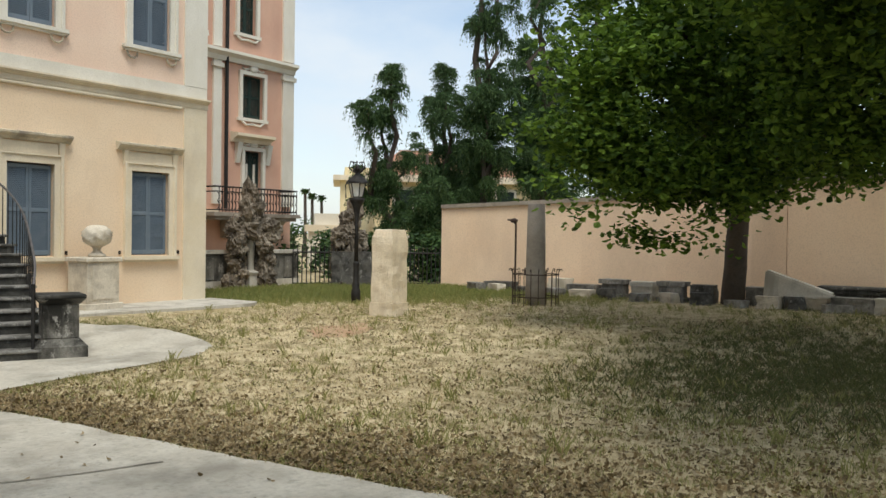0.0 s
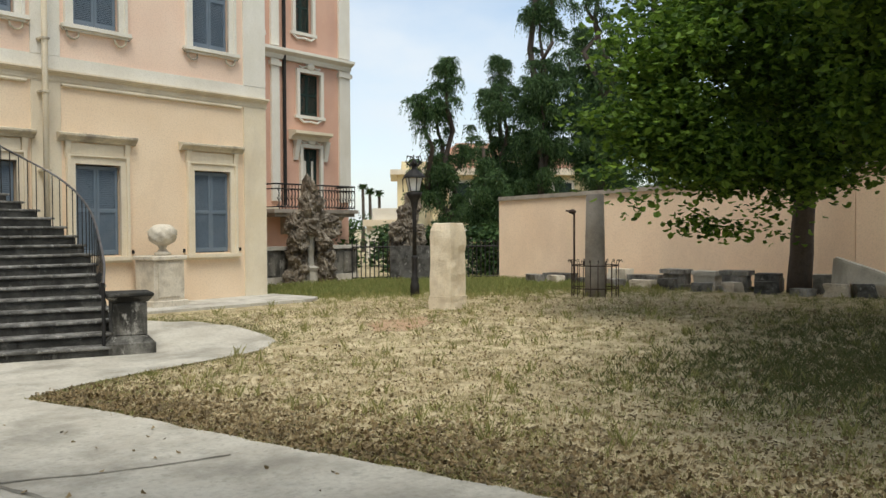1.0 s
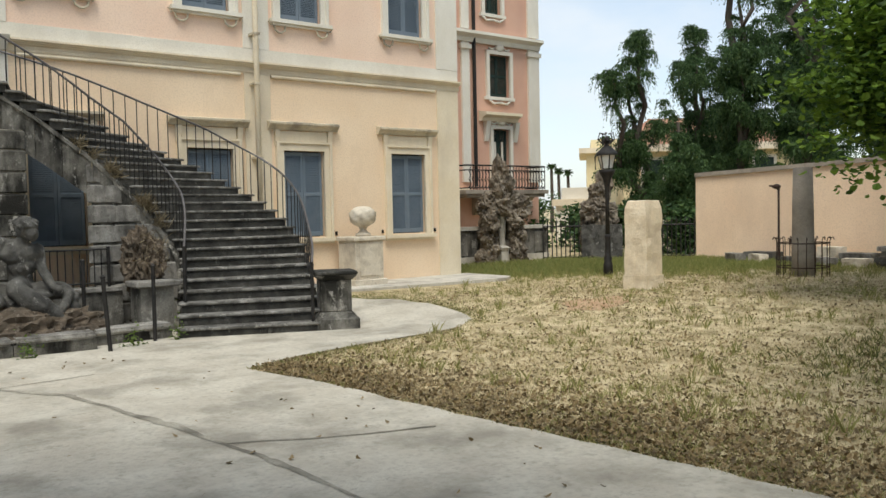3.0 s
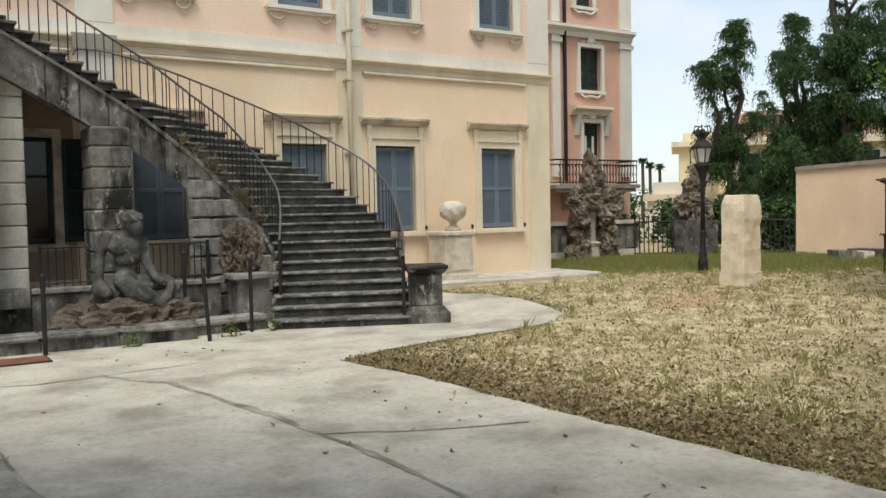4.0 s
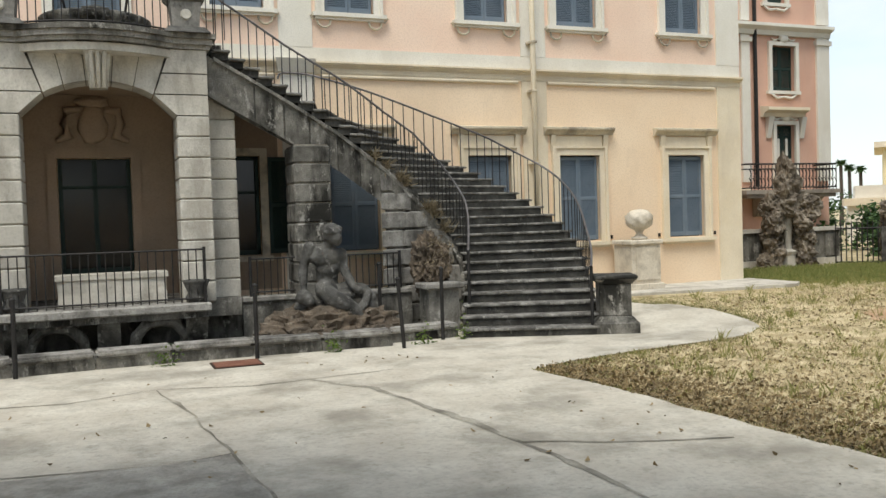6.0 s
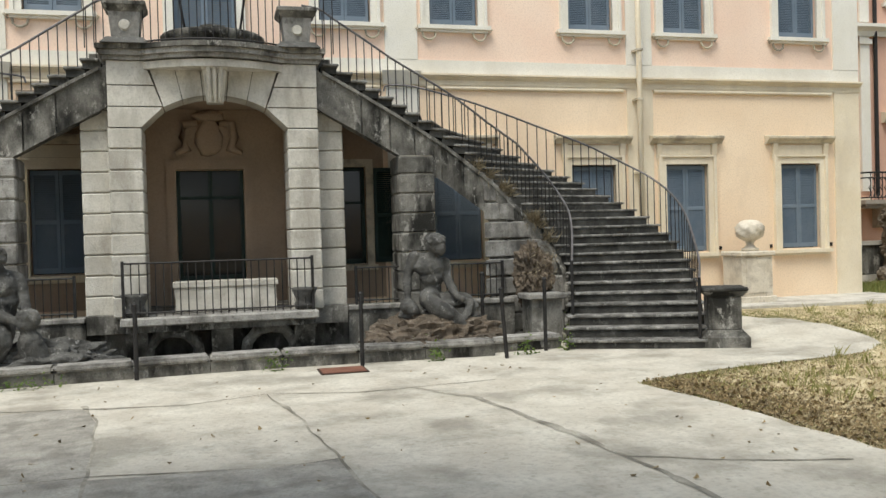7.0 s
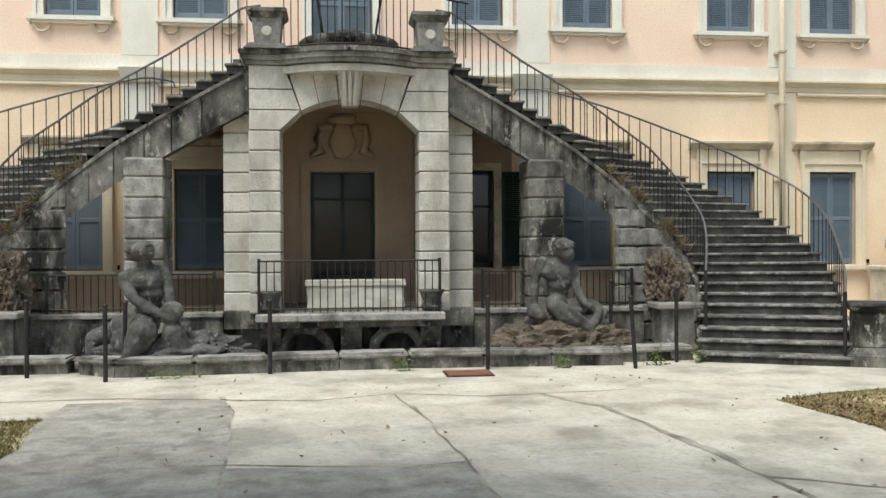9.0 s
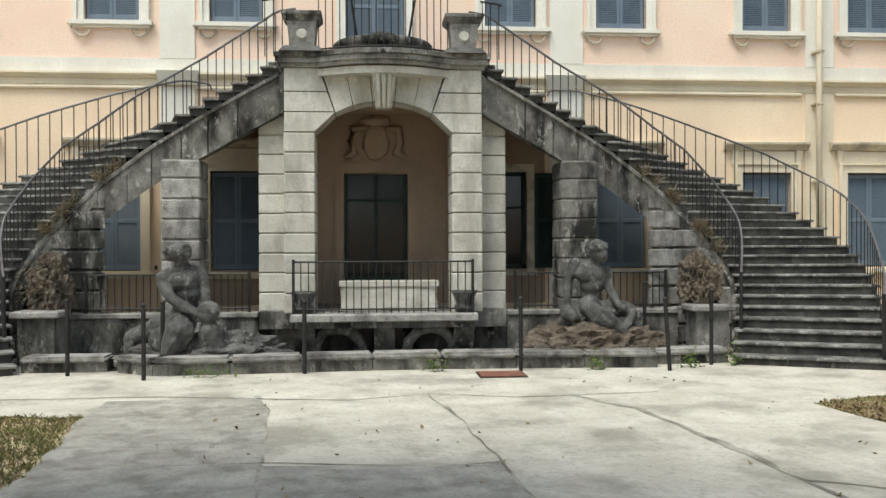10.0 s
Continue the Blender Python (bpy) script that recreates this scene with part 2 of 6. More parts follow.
def prism(bm, lower, upper):
    """A solid between two loops of the same number of points."""
    a, b = [bm.verts.new(p) for p in lower], [bm.verts.new(p) for p in upper]
    n = len(a)
    bm.faces.new(a[::-1]), bm.faces.new(b)
    for i in range(n):
        bm.faces.new((a[i], a[(i + 1) % n], b[(i + 1) % n], b[i]))
    return bm


def lathe(bm, profile, at=(0, 0, 0), seg=20):
    """Turns (radius, height) pairs round the upright axis."""
    rings = []
    for r, z in profile:
        rings.append([bm.verts.new((at[0] + r * math.cos(2 * math.pi * i / seg), at[1] + r * math.sin(2 * math.pi * i / seg), at[2] + z)) for i in range(seg)])
    for a, b in zip(rings, rings[1:]):
        for i in range(seg):
            bm.faces.new((a[i], a[(i + 1) % seg], b[(i + 1) % seg], b[i]))
    bm.faces.new(rings[0][::-1]), bm.faces.new(rings[-1])
    return bm


def tube(bm, pts, radii, seg=6):
    pts = [Vector(p) for p in pts]
    if not hasattr(radii, "__len__"):
        radii = [radii] * len(pts)
    rings = []
    for i, p in enumerate(pts):
        d = (pts[min(i + 1, len(pts) - 1)] - pts[max(i - 1, 0)]).normalized()
        u = d.orthogonal().normalized() if abs(d.z) > 0.98 else d.cross(Vector((0, 0, 1))).normalized()
        w = d.cross(u)
        rings.append([bm.verts.new(p + radii[i] * (math.cos(2 * math.pi * k / seg) * u + math.sin(2 * math.pi * k / seg) * w)) for k in range(seg)])
    for a, b in zip(rings, rings[1:]):
        for k in range(seg):
            bm.faces.new((a[k], a[(k + 1) % seg], b[(k + 1) % seg], b[k]))
    bm.faces.new(rings[0][::-1]), bm.faces.new(rings[-1])
    return bm


def profile_x(bm, x0, x1, outline):
    """A moulding along x with an outline of (y, z)."""
    return prism(bm, [(x0, y, z) for y, z in outline], [(x1, y, z) for y, z in outline])


def blob(bm, at, size, seed, rough=0.25, sub=3, turn=0.0):
    """A rough lump."""
    r = bmesh.ops.create_icosphere(bm, subdivisions=sub, radius=1.0)
    c, s = math.cos(turn), math.sin(turn)
    for v in r["verts"]:
        p = v.co.copy()
        k = 1 + rough * (noise.noise(p * 1.7 + Vector((seed, seed * 2.3, 0))) + 0.5 * noise.noise(p * 4.1 + Vector((0, seed, seed))))
        q = Vector((p.x * size[0] * k, p.y * size[1] * k, p.z * size[2] * k))
        v.co = Vector((at[0] + c * q.x - s * q.y, at[1] + s * q.x + c * q.y, at[2] + q.z))
    return bm


def from_lists(name, verts, faces, material, parent=None, label=""):
    me = bpy.data.meshes.new(name)
    me.from_pydata(verts, [], faces)
    me.materials.append(material)
    ob = new(name, me)
    if parent is not None:
        ob.parent = parent
    if label:
        ob["label"] = label
    return ob


def lerp(table, k, i):
    return float(np.interp(k, [r[0] for r in table], [r[i] for r in table]))


rng = random.Random(7)


# ---------------------------------------------------------------- ground
def rise(x, y):
    """The lawn climbs a little towards the house corner."""
    s = min(max((0.8 * x + 0.6 * y - 10.6) / 3.4, 0), 1)
    return 0.25 * s * s * (3 - 2 * s)


def sheet(name, xs, ys, material, lift=0.0):
    verts, faces = [], []
    for y in ys:
        for x in xs:
            verts.append((x, y, rise(x, y) + lift))
    nx = len(xs)
    for j in range(len(ys) - 1):
        for i in range(nx - 1):
            faces.append((j * nx + i, j * nx + i + 1, (j + 1) * nx + i + 1, (j + 1) * nx + i))
    ob = from_lists(name, verts, faces, material)
    ob.data.shade_smooth()
    return ob


gx = [-2000, -400, -100, -40, -20, -14] + [v for v in np.arange(-12, 24.1, 1.0)] + [28, 40, 80, 200, 600, 2000]
gy = [-2000, -400, -100, -40, -15, -8] + [v for v in np.arange(-5, 24.1, 1.0)] + [28, 40, 80, 200, 600, 2000]
tagged(sheet("ground", [float(v) for v in gx], [float(v) for v in gy], DRY), "dry straw-coloured lawn with sparse green weeds", "lawn", kind="structure")

EDGE = [(1.66, 2.0), (1.66, 3.9), (1.62, 5.3), (1.5, 6.3), (1.38, 7.9), (1.28, 9.2), (1.16, 10.5), (1.9, 10.82), (2.9, 11.05), (4.1, 11.22), (5.2, 11.42), (5.75, 11.75), (6.02, 12.5), (6.05, 13.3), (5.8, 14.2), (5.4, 14.9), (4.9, 15.5)]


def outline_sheet(name, loop, lift, material):
    bm = bmesh.new()
    f = bm.faces.new([bm.verts.new((x, y, 0)) for x, y in loop])
    bmesh.ops.triangulate(bm, faces=[f])
    for _ in range(3):
        bmesh.ops.subdivide_edges(bm, edges=[e for e in bm.edges if e.calc_length() > 0.9], cuts=1, use_grid_fill=False)
        bmesh.ops.triangulate(bm, faces=bm.faces[:])
    for v in bm.verts:
        v.co.z = rise(v.co.x, v.co.y) + lift
    return part(name, bm, material)


def wavy(pts, amount, step=0.22, seed=1):
    out = []
    for (x0, y0), (x1, y1) in zip(pts, pts[1:]):
        n = max(1, int(math.hypot(x1 - x0, y1 - y0) / step))
        for i in range(n):
            k = i / n
            w = amount * noise.noise(Vector(((x0 + k * (x1 - x0)) * 2.1, (y0 + k * (y1 - y0)) * 2.1, seed)))
            out.append((x0 + k * (x1 - x0) + w, y0 + k * (y1 - y0) + w * 0.6))
    return out + [pts[-1]]


edge = wavy(EDGE, 0.09)
loop = [(-7.0, -8), (1.66, -8)] + edge + [(4.6, 17.2), (-16, 17.2), (-16, 11.4)] + wavy([(-9.5, 10.9), (-7.0, 10.5), (-6.8, 9.3), (-6.68, 8.1), (-6.9, 5)], 0.08, seed=4)
tagged(outline_sheet("pavement", loop, 0.02, CONC), "pale worn concrete path with dirt-filled cracks", "path", kind="structure")


def groove(name, pts, width, label):
    bm = bmesh.new()
    path = wavy(pts, 0.04, 0.10, seed=len(pts) + pts[0][0])
    rows = []
    for i, (x, y) in enumerate(path):
        a, b = path[max(i - 1, 0)], path[min(i + 1, len(path) - 1)]
        d = Vector((b[0] - a[0], b[1] - a[1])).normalized()
        w = width * (0.6 + 0.5 * noise.noise(Vector((x * 3, y * 3, 5))))
        side = []
        for s in (0.5, -0.5):
            e = w + 0.2 * max(0.0, noise.noise(Vector((x * 0.7, y * 0.7, 11))) - 0.12) * (0.5 + abs(noise.noise(Vector((x * 5, y * 5, s * 20)))) * 2)
            side.append(bm.verts.new((x - d.y * e * s, y + d.x * e * s, 0.0255)))
        rows.append(side)
    for a, b in zip(rows, rows[1:]):
        bm.faces.new((a[0], a[1], b[1], b[0]))
    tagged(part(name, bm, JOIN), label, "crack", kind="structure")


for line in ([(-5.3, 11.6), (-5.05, 10.6), (-4.85, 8.4), (-4.7, 6.0), (-4.6, 2)], [(-3.25, 11.5), (-3.05, 10.3), (-2.85, 8.3), (-2.75, 7.0), (-2.7, 4.5), (-2.7, 2)],
             [(-1.5, 11.2), (-1.0, 10.4), (-0.7, 8.6), (-0.55, 7.0), (-0.5, 5.2), (-0.45, 3)], [(-6.6, 8.3), (-4.8, 8.35), (-3.4, 8.1), (-2.85, 8.2)], [(-9.0, 11.6), (-6.5, 11.65), (-4.2, 11.2), (-3.2, 11.55), (-2.2, 11.2), (-0.4, 11.4)], [(-0.6, 7.4), (0.4, 6.9), (1.0, 6.7)]):
    groove("pavement_joint", line, 0.04, "dirt-filled joint between concrete slabs of the path")

shared = [(-5.27, 11.45), (-5.05, 10.6), (-4.85, 8.4), (-4.7, 6.0), (-4.65, 4.0)]
left_edge = [p for p in wavy([(-9.5, 10.9), (-7.0, 10.5), (-6.8, 9.3), (-6.68, 8.1), (-6.9, 5)], 0.08, seed=4) if p[0] > -7.05]
for corners in (shared + left_edge[::-1] + [(-7.0, 11.4)], [(-4.84, 8.25), (-4.7, 6.0), (-4.65, 4.0), (-2.72, 4.0), (-2.76, 7.0), (-2.86, 8.2), (-3.4, 8.12)]):
    bm = bmesh.new()
    bm.faces.new([bm.verts.new((x, y, 0.0235)) for x, y in corners])
    tagged(part("pavement_slab", bm, SLAB), "older grey rough concrete slab in the path", "paving", kind="structure")

# ---------------------------------------------------------------- villa
FY, XC = 17.3, -3.82
BASE = 0.24
XR, XL = 10.15, -22.0
LOWX = [8.62, 5.86, 3.74, 0.86, -1.27, -6.37, -8.6, -11.4, -13.5, -16.2]
GLZ = -1.46
WIN_W, LOW0, LOW1, UP0, UP1 = 0.98, 1.36, 3.2, 5.94, 8.2


def wall_holes(x0, x1, z0, z1, y0, y1, holes):
    bm = bmesh.new()
    cuts = sorted({x0, x1, *[h[0] for h in holes], *[h[1] for h in holes]})
    for a, b in zip(cuts, cuts[1:]):
        z = z0
        for h in sorted((h for h in holes if h[0] < (a + b) / 2 < h[1]), key=lambda h: h[2]):
            if h[2] > z:
                box(bm, a, b, y0, y1, z, h[2])
            z = h[3]
        if z < z1:
            box(bm, a, b, y0, y1, z, z1)
    bmesh.ops.remove_doubles(bm, verts=bm.verts[:], dist=0.0001)
    return bm


low = [(x - WIN_W / 2, x + WIN_W / 2, LOW0, LOW1) for x in [GLZ if v == -1.27 else v for v in LOWX]] + [(XC - 0.6, XC + 0.6, 0.74, 3.17)]
upp = [(x - WIN_W / 2, x + WIN_W / 2, UP0, UP1) for x in LOWX] + [(XC - 0.55, XC + 0.55, 5.03, 7.6)]
tagged(part("wall_south", wall_holes(XL, XR, -0.3, 4.85, FY, FY + 0.5, low), CREAM), "cream plastered ground-floor wall of the villa", "wall", kind="structure")
tagged(part("wall_south_upper", wall_holes(XL, XR, 4.85, 11.5, FY, FY + 0.5, upp), ROSE), "pale rose plastered upper wall of the villa", "wall", kind="structure")
tagged(part("wall_east", B(XR - 0.5, XR, FY + 0.5, 40, -0.3, 11.5), CREAM), "cream plastered side wall of the villa", "wall", kind="structure")
tagged(part("wall_inner", B(XL, XR - 0.5, FY + 4, FY + 4.3, -0.3, 11.5), DARKIN), "dim inner wall behind the windows", "wall", kind="structure")
tagged(part("floor_upper", B(XL, XR - 0.5, FY + 0.5, FY + 4, 4.6, 4.8), DARKIN), "floor between the villa's storeys", "floor", kind="structure")
tagged(part("roof", B(XL, XR + 0.4, FY - 0.4, 40, 11.5, 11.9), COPE), "flat eaves of the villa above view", "roof", kind="structure")


def moulding(name, x0, x1, outline, material, label):
    tagged(part(name, profile_x(bmesh.new(), x0, x1, outline), material), label, "moulding", kind="structure")


CORN = [(FY + 0.02, 4.765), (FY - 0.04, 4.765), (FY - 0.045, 4.80), (FY - 0.03, 4.805), (FY - 0.03, 4.875), (FY - 0.06, 4.88), (FY - 0.075, 4.905), (FY - 0.105, 4.915), (FY - 0.11, 4.94), (FY - 0.14, 4.945), (FY - 0.14, 4.98), (FY + 0.02, 5.005)]
moulding("cornice", XL, XR + 0.05, CORN, STUCCO, "moulded stucco string course between the villa's storeys")
moulding("frieze_band", XL, XR + 0.03, [(FY + 0.02, 4.742), (FY - 0.03, 4.742), (FY - 0.03, 4.762), (FY + 0.02, 4.762)], STUCCO, "pale stucco band under the string course")
moulding("upper_band", XL, XR + 0.02, [(FY + 0.02, 5.003), (FY - 0.025, 5.003), (FY - 0.025, 5.25), (FY + 0.02, 5.25)], WHITE, "white plaster band above the string course")
# raised frames round each ground-floor bay
for a, b in ((5.12, 9.5), (0.25, 4.5), (-7.1, -0.55), (-12.2, -7.9), (-17.5, -12.7)):
    moulding("bay_rail", a, b - 0.07, [(FY + 0.02, 4.672), (FY - 0.06, 4.685), (FY - 0.07, 4.71), (FY - 0.06, 4.738), (FY + 0.02, 4.738)], STUCCO, "thin moulding closing a wall panel")
for x0, x1 in ((9.52, XR + 0.02), (4.52, 5.1), (-0.52, 0.12), (-7.75, -7.12), (-12.6, -12.25)):
    tagged(part("pilaster_strip", B(x0, x1, FY - 0.028, FY + 0.01, BASE, 4.738), STUCCO if x0 > 4 else WHITE), "flat pale stucco pilaster strip on the wall", "pilaster", kind="structure")
    tagged(part("upper_pilaster_strip", B(x0, x1, FY - 0.03, FY + 0.01, 5.253, 11.4), WHITE), "flat white stucco pilaster strip on the upper wall", "pilaster", kind="structure")
for x0, x1 in ((-0.62, 0.14), (-7.79, -7.03)):
    tagged(part("pilaster_capital", prism(bmesh.new(), [(x0 + 0.05, FY - 0.10, 4.763), (x1 - 0.05, FY - 0.10, 4.763), (x1 - 0.05, FY, 4.763), (x0 + 0.05, FY, 4.763)], [(x0, FY - 0.21, 5.005), (x1, FY - 0.21, 5.005), (x1, FY, 5.005), (x0, FY, 5.005)]), WHITE), "moulded capital block where the cornice breaks forward", "capital", kind="structure")
pipe = thing("drainpipe", "cream painted drainpipe down the villa wall", "pipe", (4.70, FY - 0.225, 0))
part("pipe_run", tube(bmesh.new(), [(0, 0, BASE), (0, 0, 11.4)], 0.055, 10), STUCCO, pipe, smooth=True)
for z in (1.2, 3.0, 4.5, 5.5, 7.5):
    part("pipe_clip", B(-0.07, 0.07, -0.065, 0.218, z, z + 0.04), HOOD, pipe)
tagged(part("kerb", prism(bmesh.new(), [(4.7, 16.0, 0.1), (9.9, 15.35, 0.1), (XR + 0.2, 15.7, 0.1), (XR + 0.2, FY, 0.1), (4.7, FY, 0.1)], [(4.7, 16.0, 0.29), (9.9, 15.35, 0.32), (XR + 0.2, 15.7, 0.32), (XR + 0.2, FY, 0.32), (4.7, FY, 0.30)]), TRAV), "pale stone apron slab along the foot of the villa", "kerb", kind="structure")


def shutter_leaf(bm_frame, bm_slat, x0, x1, z0, z1, y):
    mid = z0 + (z1 - z0) * 0.5
    for a, b, c, d in ((x0, x0 + 0.055, z0, z1), (x1 - 0.055, x1, z0, z1), (x0 + 0.055, x1 - 0.055, z0, z0 + 0.09), (x0 + 0.055, x1 - 0.055, z1 - 0.07, z1), (x0 + 0.055, x1 - 0.055, mid - 0.035, mid + 0.035)):
        box(bm_frame, a, b, y, y + 0.045, c, d)
    for lo, hi in ((z0 + 0.09, mid - 0.035), (mid + 0.035, z1 - 0.07)):
        n = int((hi - lo) / 0.036)
        for i in range(n):
            z = lo + (hi - lo) * i / n
            prism(bm_slat, [(x0 + 0.05, y + 0.006, z), (x1 - 0.05, y + 0.006, z), (x1 - 0.05, y + 0.014, z + 0.002), (x0 + 0.05, y + 0.014, z + 0.002)],
                  [(x0 + 0.05, y + 0.030, z + 0.036), (x1 - 0.05, y + 0.030, z + 0.036), (x1 - 0.05, y + 0.038, z + 0.036), (x0 + 0.05, y + 0.038, z + 0.036)])


def window(name, upper):
    """A shuttered window; the origin lies on the wall face at the opening's foot."""
    h = (UP1 - UP0) if upper else (LOW1 - LOW0)
    w = WIN_W / 2
    win = thing(name, "tall window with closed blue-grey louvred shutters and stucco surround", "window", kind="structure")
    for s, lab in ((-1, ""), (1, "")):
        fr, sl = bmesh.new(), bmesh.new()
        shutter_leaf(fr, sl, min(s * 0.004, s * (w - 0.03)), max(s * 0.004, s * (w - 0.03)), 0.02, h - 0.03, 0.05)
        leaf = part("shutter", fr, SHUT, win)
        part("louvre", sl, SHUT, leaf)
    part("reveal_backing", B(-w, w, 0.22, 0.26, 0, h), GLASSY, win, "dark glass behind the shutters")
    bm = bmesh.new()
    f = 0.15
    for x0, x1, z0, z1 in ((-w - f, -w, -0.02, h + f), (w, w + f, -0.02, h + f), (-w, w, h, h + f)):
        box(bm, x0, x1, -0.05, 0.03, z0, z1)
    for x0, x1, z0, z1 in ((-w - f - 0.03, -w - f + 0.035, -0.02, h + f), (w + f - 0.035, w + f + 0.03, -0.02, h + f), (-w - f - 0.03, w + f + 0.03, h + f, h + f + 0.04)):
        box(bm, x0, x1, -0.085, 0.01, z0, z1)
    part("window_frame", bm, WHITE if upper else STUCCO, win)
    bm = bmesh.new()
    box(bm, -w - 0.24, w + 0.24, -0.13, 0.03, -0.10, -0.022)
    box(bm, -w - 0.19, w + 0.19, -0.08, 0.02, -0.15, -0.10)
    part("window_sill", bm, WHITE if upper else STUCCO, win)
    if upper:
        for s in (-1, 1):
            bm = bmesh.new()
            x = s * (w + 0.02)
            tube(bm, [(x - 0.13, -0.05, -0.16), (x - 0.11, -0.06, -0.25), (x - 0.04, -0.06, -0.30), (x + 0.04, -0.06, -0.30), (x + 0.11, -0.06, -0.25), (x + 0.13, -0.05, -0.16)], 0.022, 6)
            tube(bm, [(x + s * 0.17, -0.05, -0.02), (x + s * 0.26, -0.06, -0.09), (x + s * 0.19, -0.05, -0.16)], 0.02, 6)
            part("scroll_bracket", bm, HOOD, win)
    else:
        part("lintel_panel", B(-w - 0.08, w + 0.08, -0.03, 0.02, h + 0.2, h + 0.41), STUCCO, win)
        bm = profile_x(bmesh.new(), -w - 0.37, w + 0.33, [(0.02, h + 0.43), (-0.07, h + 0.43), (-0.10, h + 0.475), (-0.15, h + 0.515), (-0.17, h + 0.54), (-0.17, h + 0.58), (0.02, h + 0.615)])
        part("hood_moulding", bm, HOOD, win, "projecting weathered hood")
        for s in (-1, 1):
            part("hood_bracket", prism(bmesh.new(), [(s * (w + 0.15) - 0.05, -0.03, h + 0.1), (s * (w + 0.15) + 0.05, -0.03, h + 0.1), (s * (w + 0.15) + 0.05, 0.01, h + 0.1), (s * (w + 0.15) - 0.05, 0.01, h + 0.1)],
                 [(s * (w + 0.15) - 0.06, -0.09, h + 0.428), (s * (w + 0.15) + 0.06, -0.09, h + 0.428), (s * (w + 0.15) + 0.06, 0.01, h + 0.428), (s * (w + 0.15) - 0.06, 0.01, h + 0.428)]), STUCCO, win)
        for s in (-1, 1):
            part("shutter_stay", B(s * (w + 0.27) - 0.02, s * (w + 0.27) + 0.02, -0.04, 0.01, 0.02, 0.10), IRON, win)
    return win


first = window("window", False)
first.matrix_world = pose(LOWX[0], FY, LOW0)
for x in LOWX[1:]:
    if x != -1.27:
        copy_thing(first, pose(x, FY, LOW0))


def glazed_window(x):
    """A dark glazed casement in the shade of the stair."""
    h, w = LOW1 - LOW0, WIN_W / 2
    win = thing("glazed_window", "dark glazed casement window in the shade of the stair", "window", (x, FY, LOW0), kind="structure")
    part("glass_pane", B(-w, w, 0.16, 0.18, 0, h), GLASSY, win)
    fr, sl = bmesh.new(), bmesh.new()
    shutter_leaf(fr, sl, w + 0.15, w + 0.62, 0.02, h - 0.03, -0.085)
    # Leaf coloured darker than the blue-grey shutters to hold the stair's shade.
    leaf = part("shutter", fr, DKSHUT, win, "shutter leaf folded back against the wall, coloured dark for the shade")
    part("louvre", sl, DKSHUT, leaf)
    bm = bmesh.new()
    for a, b, c, d in ((-w, -w + 0.07, 0, h), (w - 0.07, w, 0, h), (-0.04, 0.04, 0, h), (-w, w, h - 0.07, h), (-w, w, 0, 0.09), (-w, w, h * 0.62, h * 0.62 + 0.05)):
        box(bm, a, b, 0.11, 0.16, c, d)
    part("sash", bm, DKSHUT, win)
    bm = bmesh.new()
    for x0, x1, z0, z1 in ((-w - 0.14, -w, -0.02, h + 0.14), (w, w + 0.14, -0.02, h + 0.14), (-w, w, h, h + 0.14), (-w - 0.2, w + 0.2, -0.12, -0.02)):
        box(bm, x0, x1, -0.05, 0.03, z0, z1)
    part("window_frame", bm, HOOD, win, "dull pale stone frame")


glazed_window(GLZ)
# Thin browned sheet: the recess's shade is in its colour.
tagged(part("vestibule_plaster", wall_holes(-7.0, -0.62, 0.72, 4.56, FY - 0.012, FY + 0.005, [(x - WIN_W / 2, x + WIN_W / 2, LOW0, LOW1) for x in (GLZ, -6.37)] + [(XC - 0.6, XC + 0.6, 0.7, 3.17)]), VESTI), "stained plaster of the wall under the landing, browned for its shade", "wall", kind="structure")
first = window("upper_window", True)
first.matrix_world = pose(LOWX[0], FY, UP0)
for x in LOWX[1:]:
    copy_thing(first, pose(x, FY, UP0))
# balcony door on the upper floor
door = thing("balcony_door", "tall blue-grey louvred double door onto the landing", "door", (XC, FY, 5.03), kind="structure")
for s in (-1, 1):
    fr, sl = bmesh.new(), bmesh.new()
    shutter_leaf(fr, sl, min(s * 0.004, s * 0.53), max(s * 0.004, s * 0.53), 0.02, 2.5, 0.05)
    leaf = part("shutter", fr, SHUT, door)
    part("louvre", sl, SHUT, leaf)
bm = bmesh.new()
for a, b, c, d in ((-0.72, -0.55, 0, 2.7), (0.55, 0.72, 0, 2.7), (-0.55, 0.55, 2.57, 2.7)):
    box(bm, a, b, -0.06, 0.03, c, d)
part("door_frame", bm, WHITE, door)
# ground-floor door under the arch
door = thing("entrance_door", "dark glazed entrance door deep under the arch", "door", (XC, FY, 0.74), kind="structure")
part("glass_pane", B(-0.6, 0.6, 0.30, 0.33, 0, 2.43), GLASSY, door)
bm = bmesh.new()
for a, b, c, d in ((-0.6, -0.53, 0, 2.43), (0.53, 0.6, 0, 2.43), (-0.04, 0.04, 0, 2.43), (-0.53, -0.04, 1.9, 1.96), (0.04, 0.53, 1.9, 1.96), (-0.53, -0.04, 0.0, 0.5), (0.04, 0.53, 0.0, 0.5)):
    box(bm, a, b, 0.27, 0.30, c, d)
part("door_leaf", bm, DKSHUT, door)
bm = bmesh.new()
for a, b, c, d in ((-0.76, -0.6, 0, 2.6), (0.6, 0.76, 0, 2.6), (-0.6, 0.6, 2.43, 2.6)):
    box(bm, a, b, -0.06, 0.03, c, d)
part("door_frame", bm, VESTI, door)
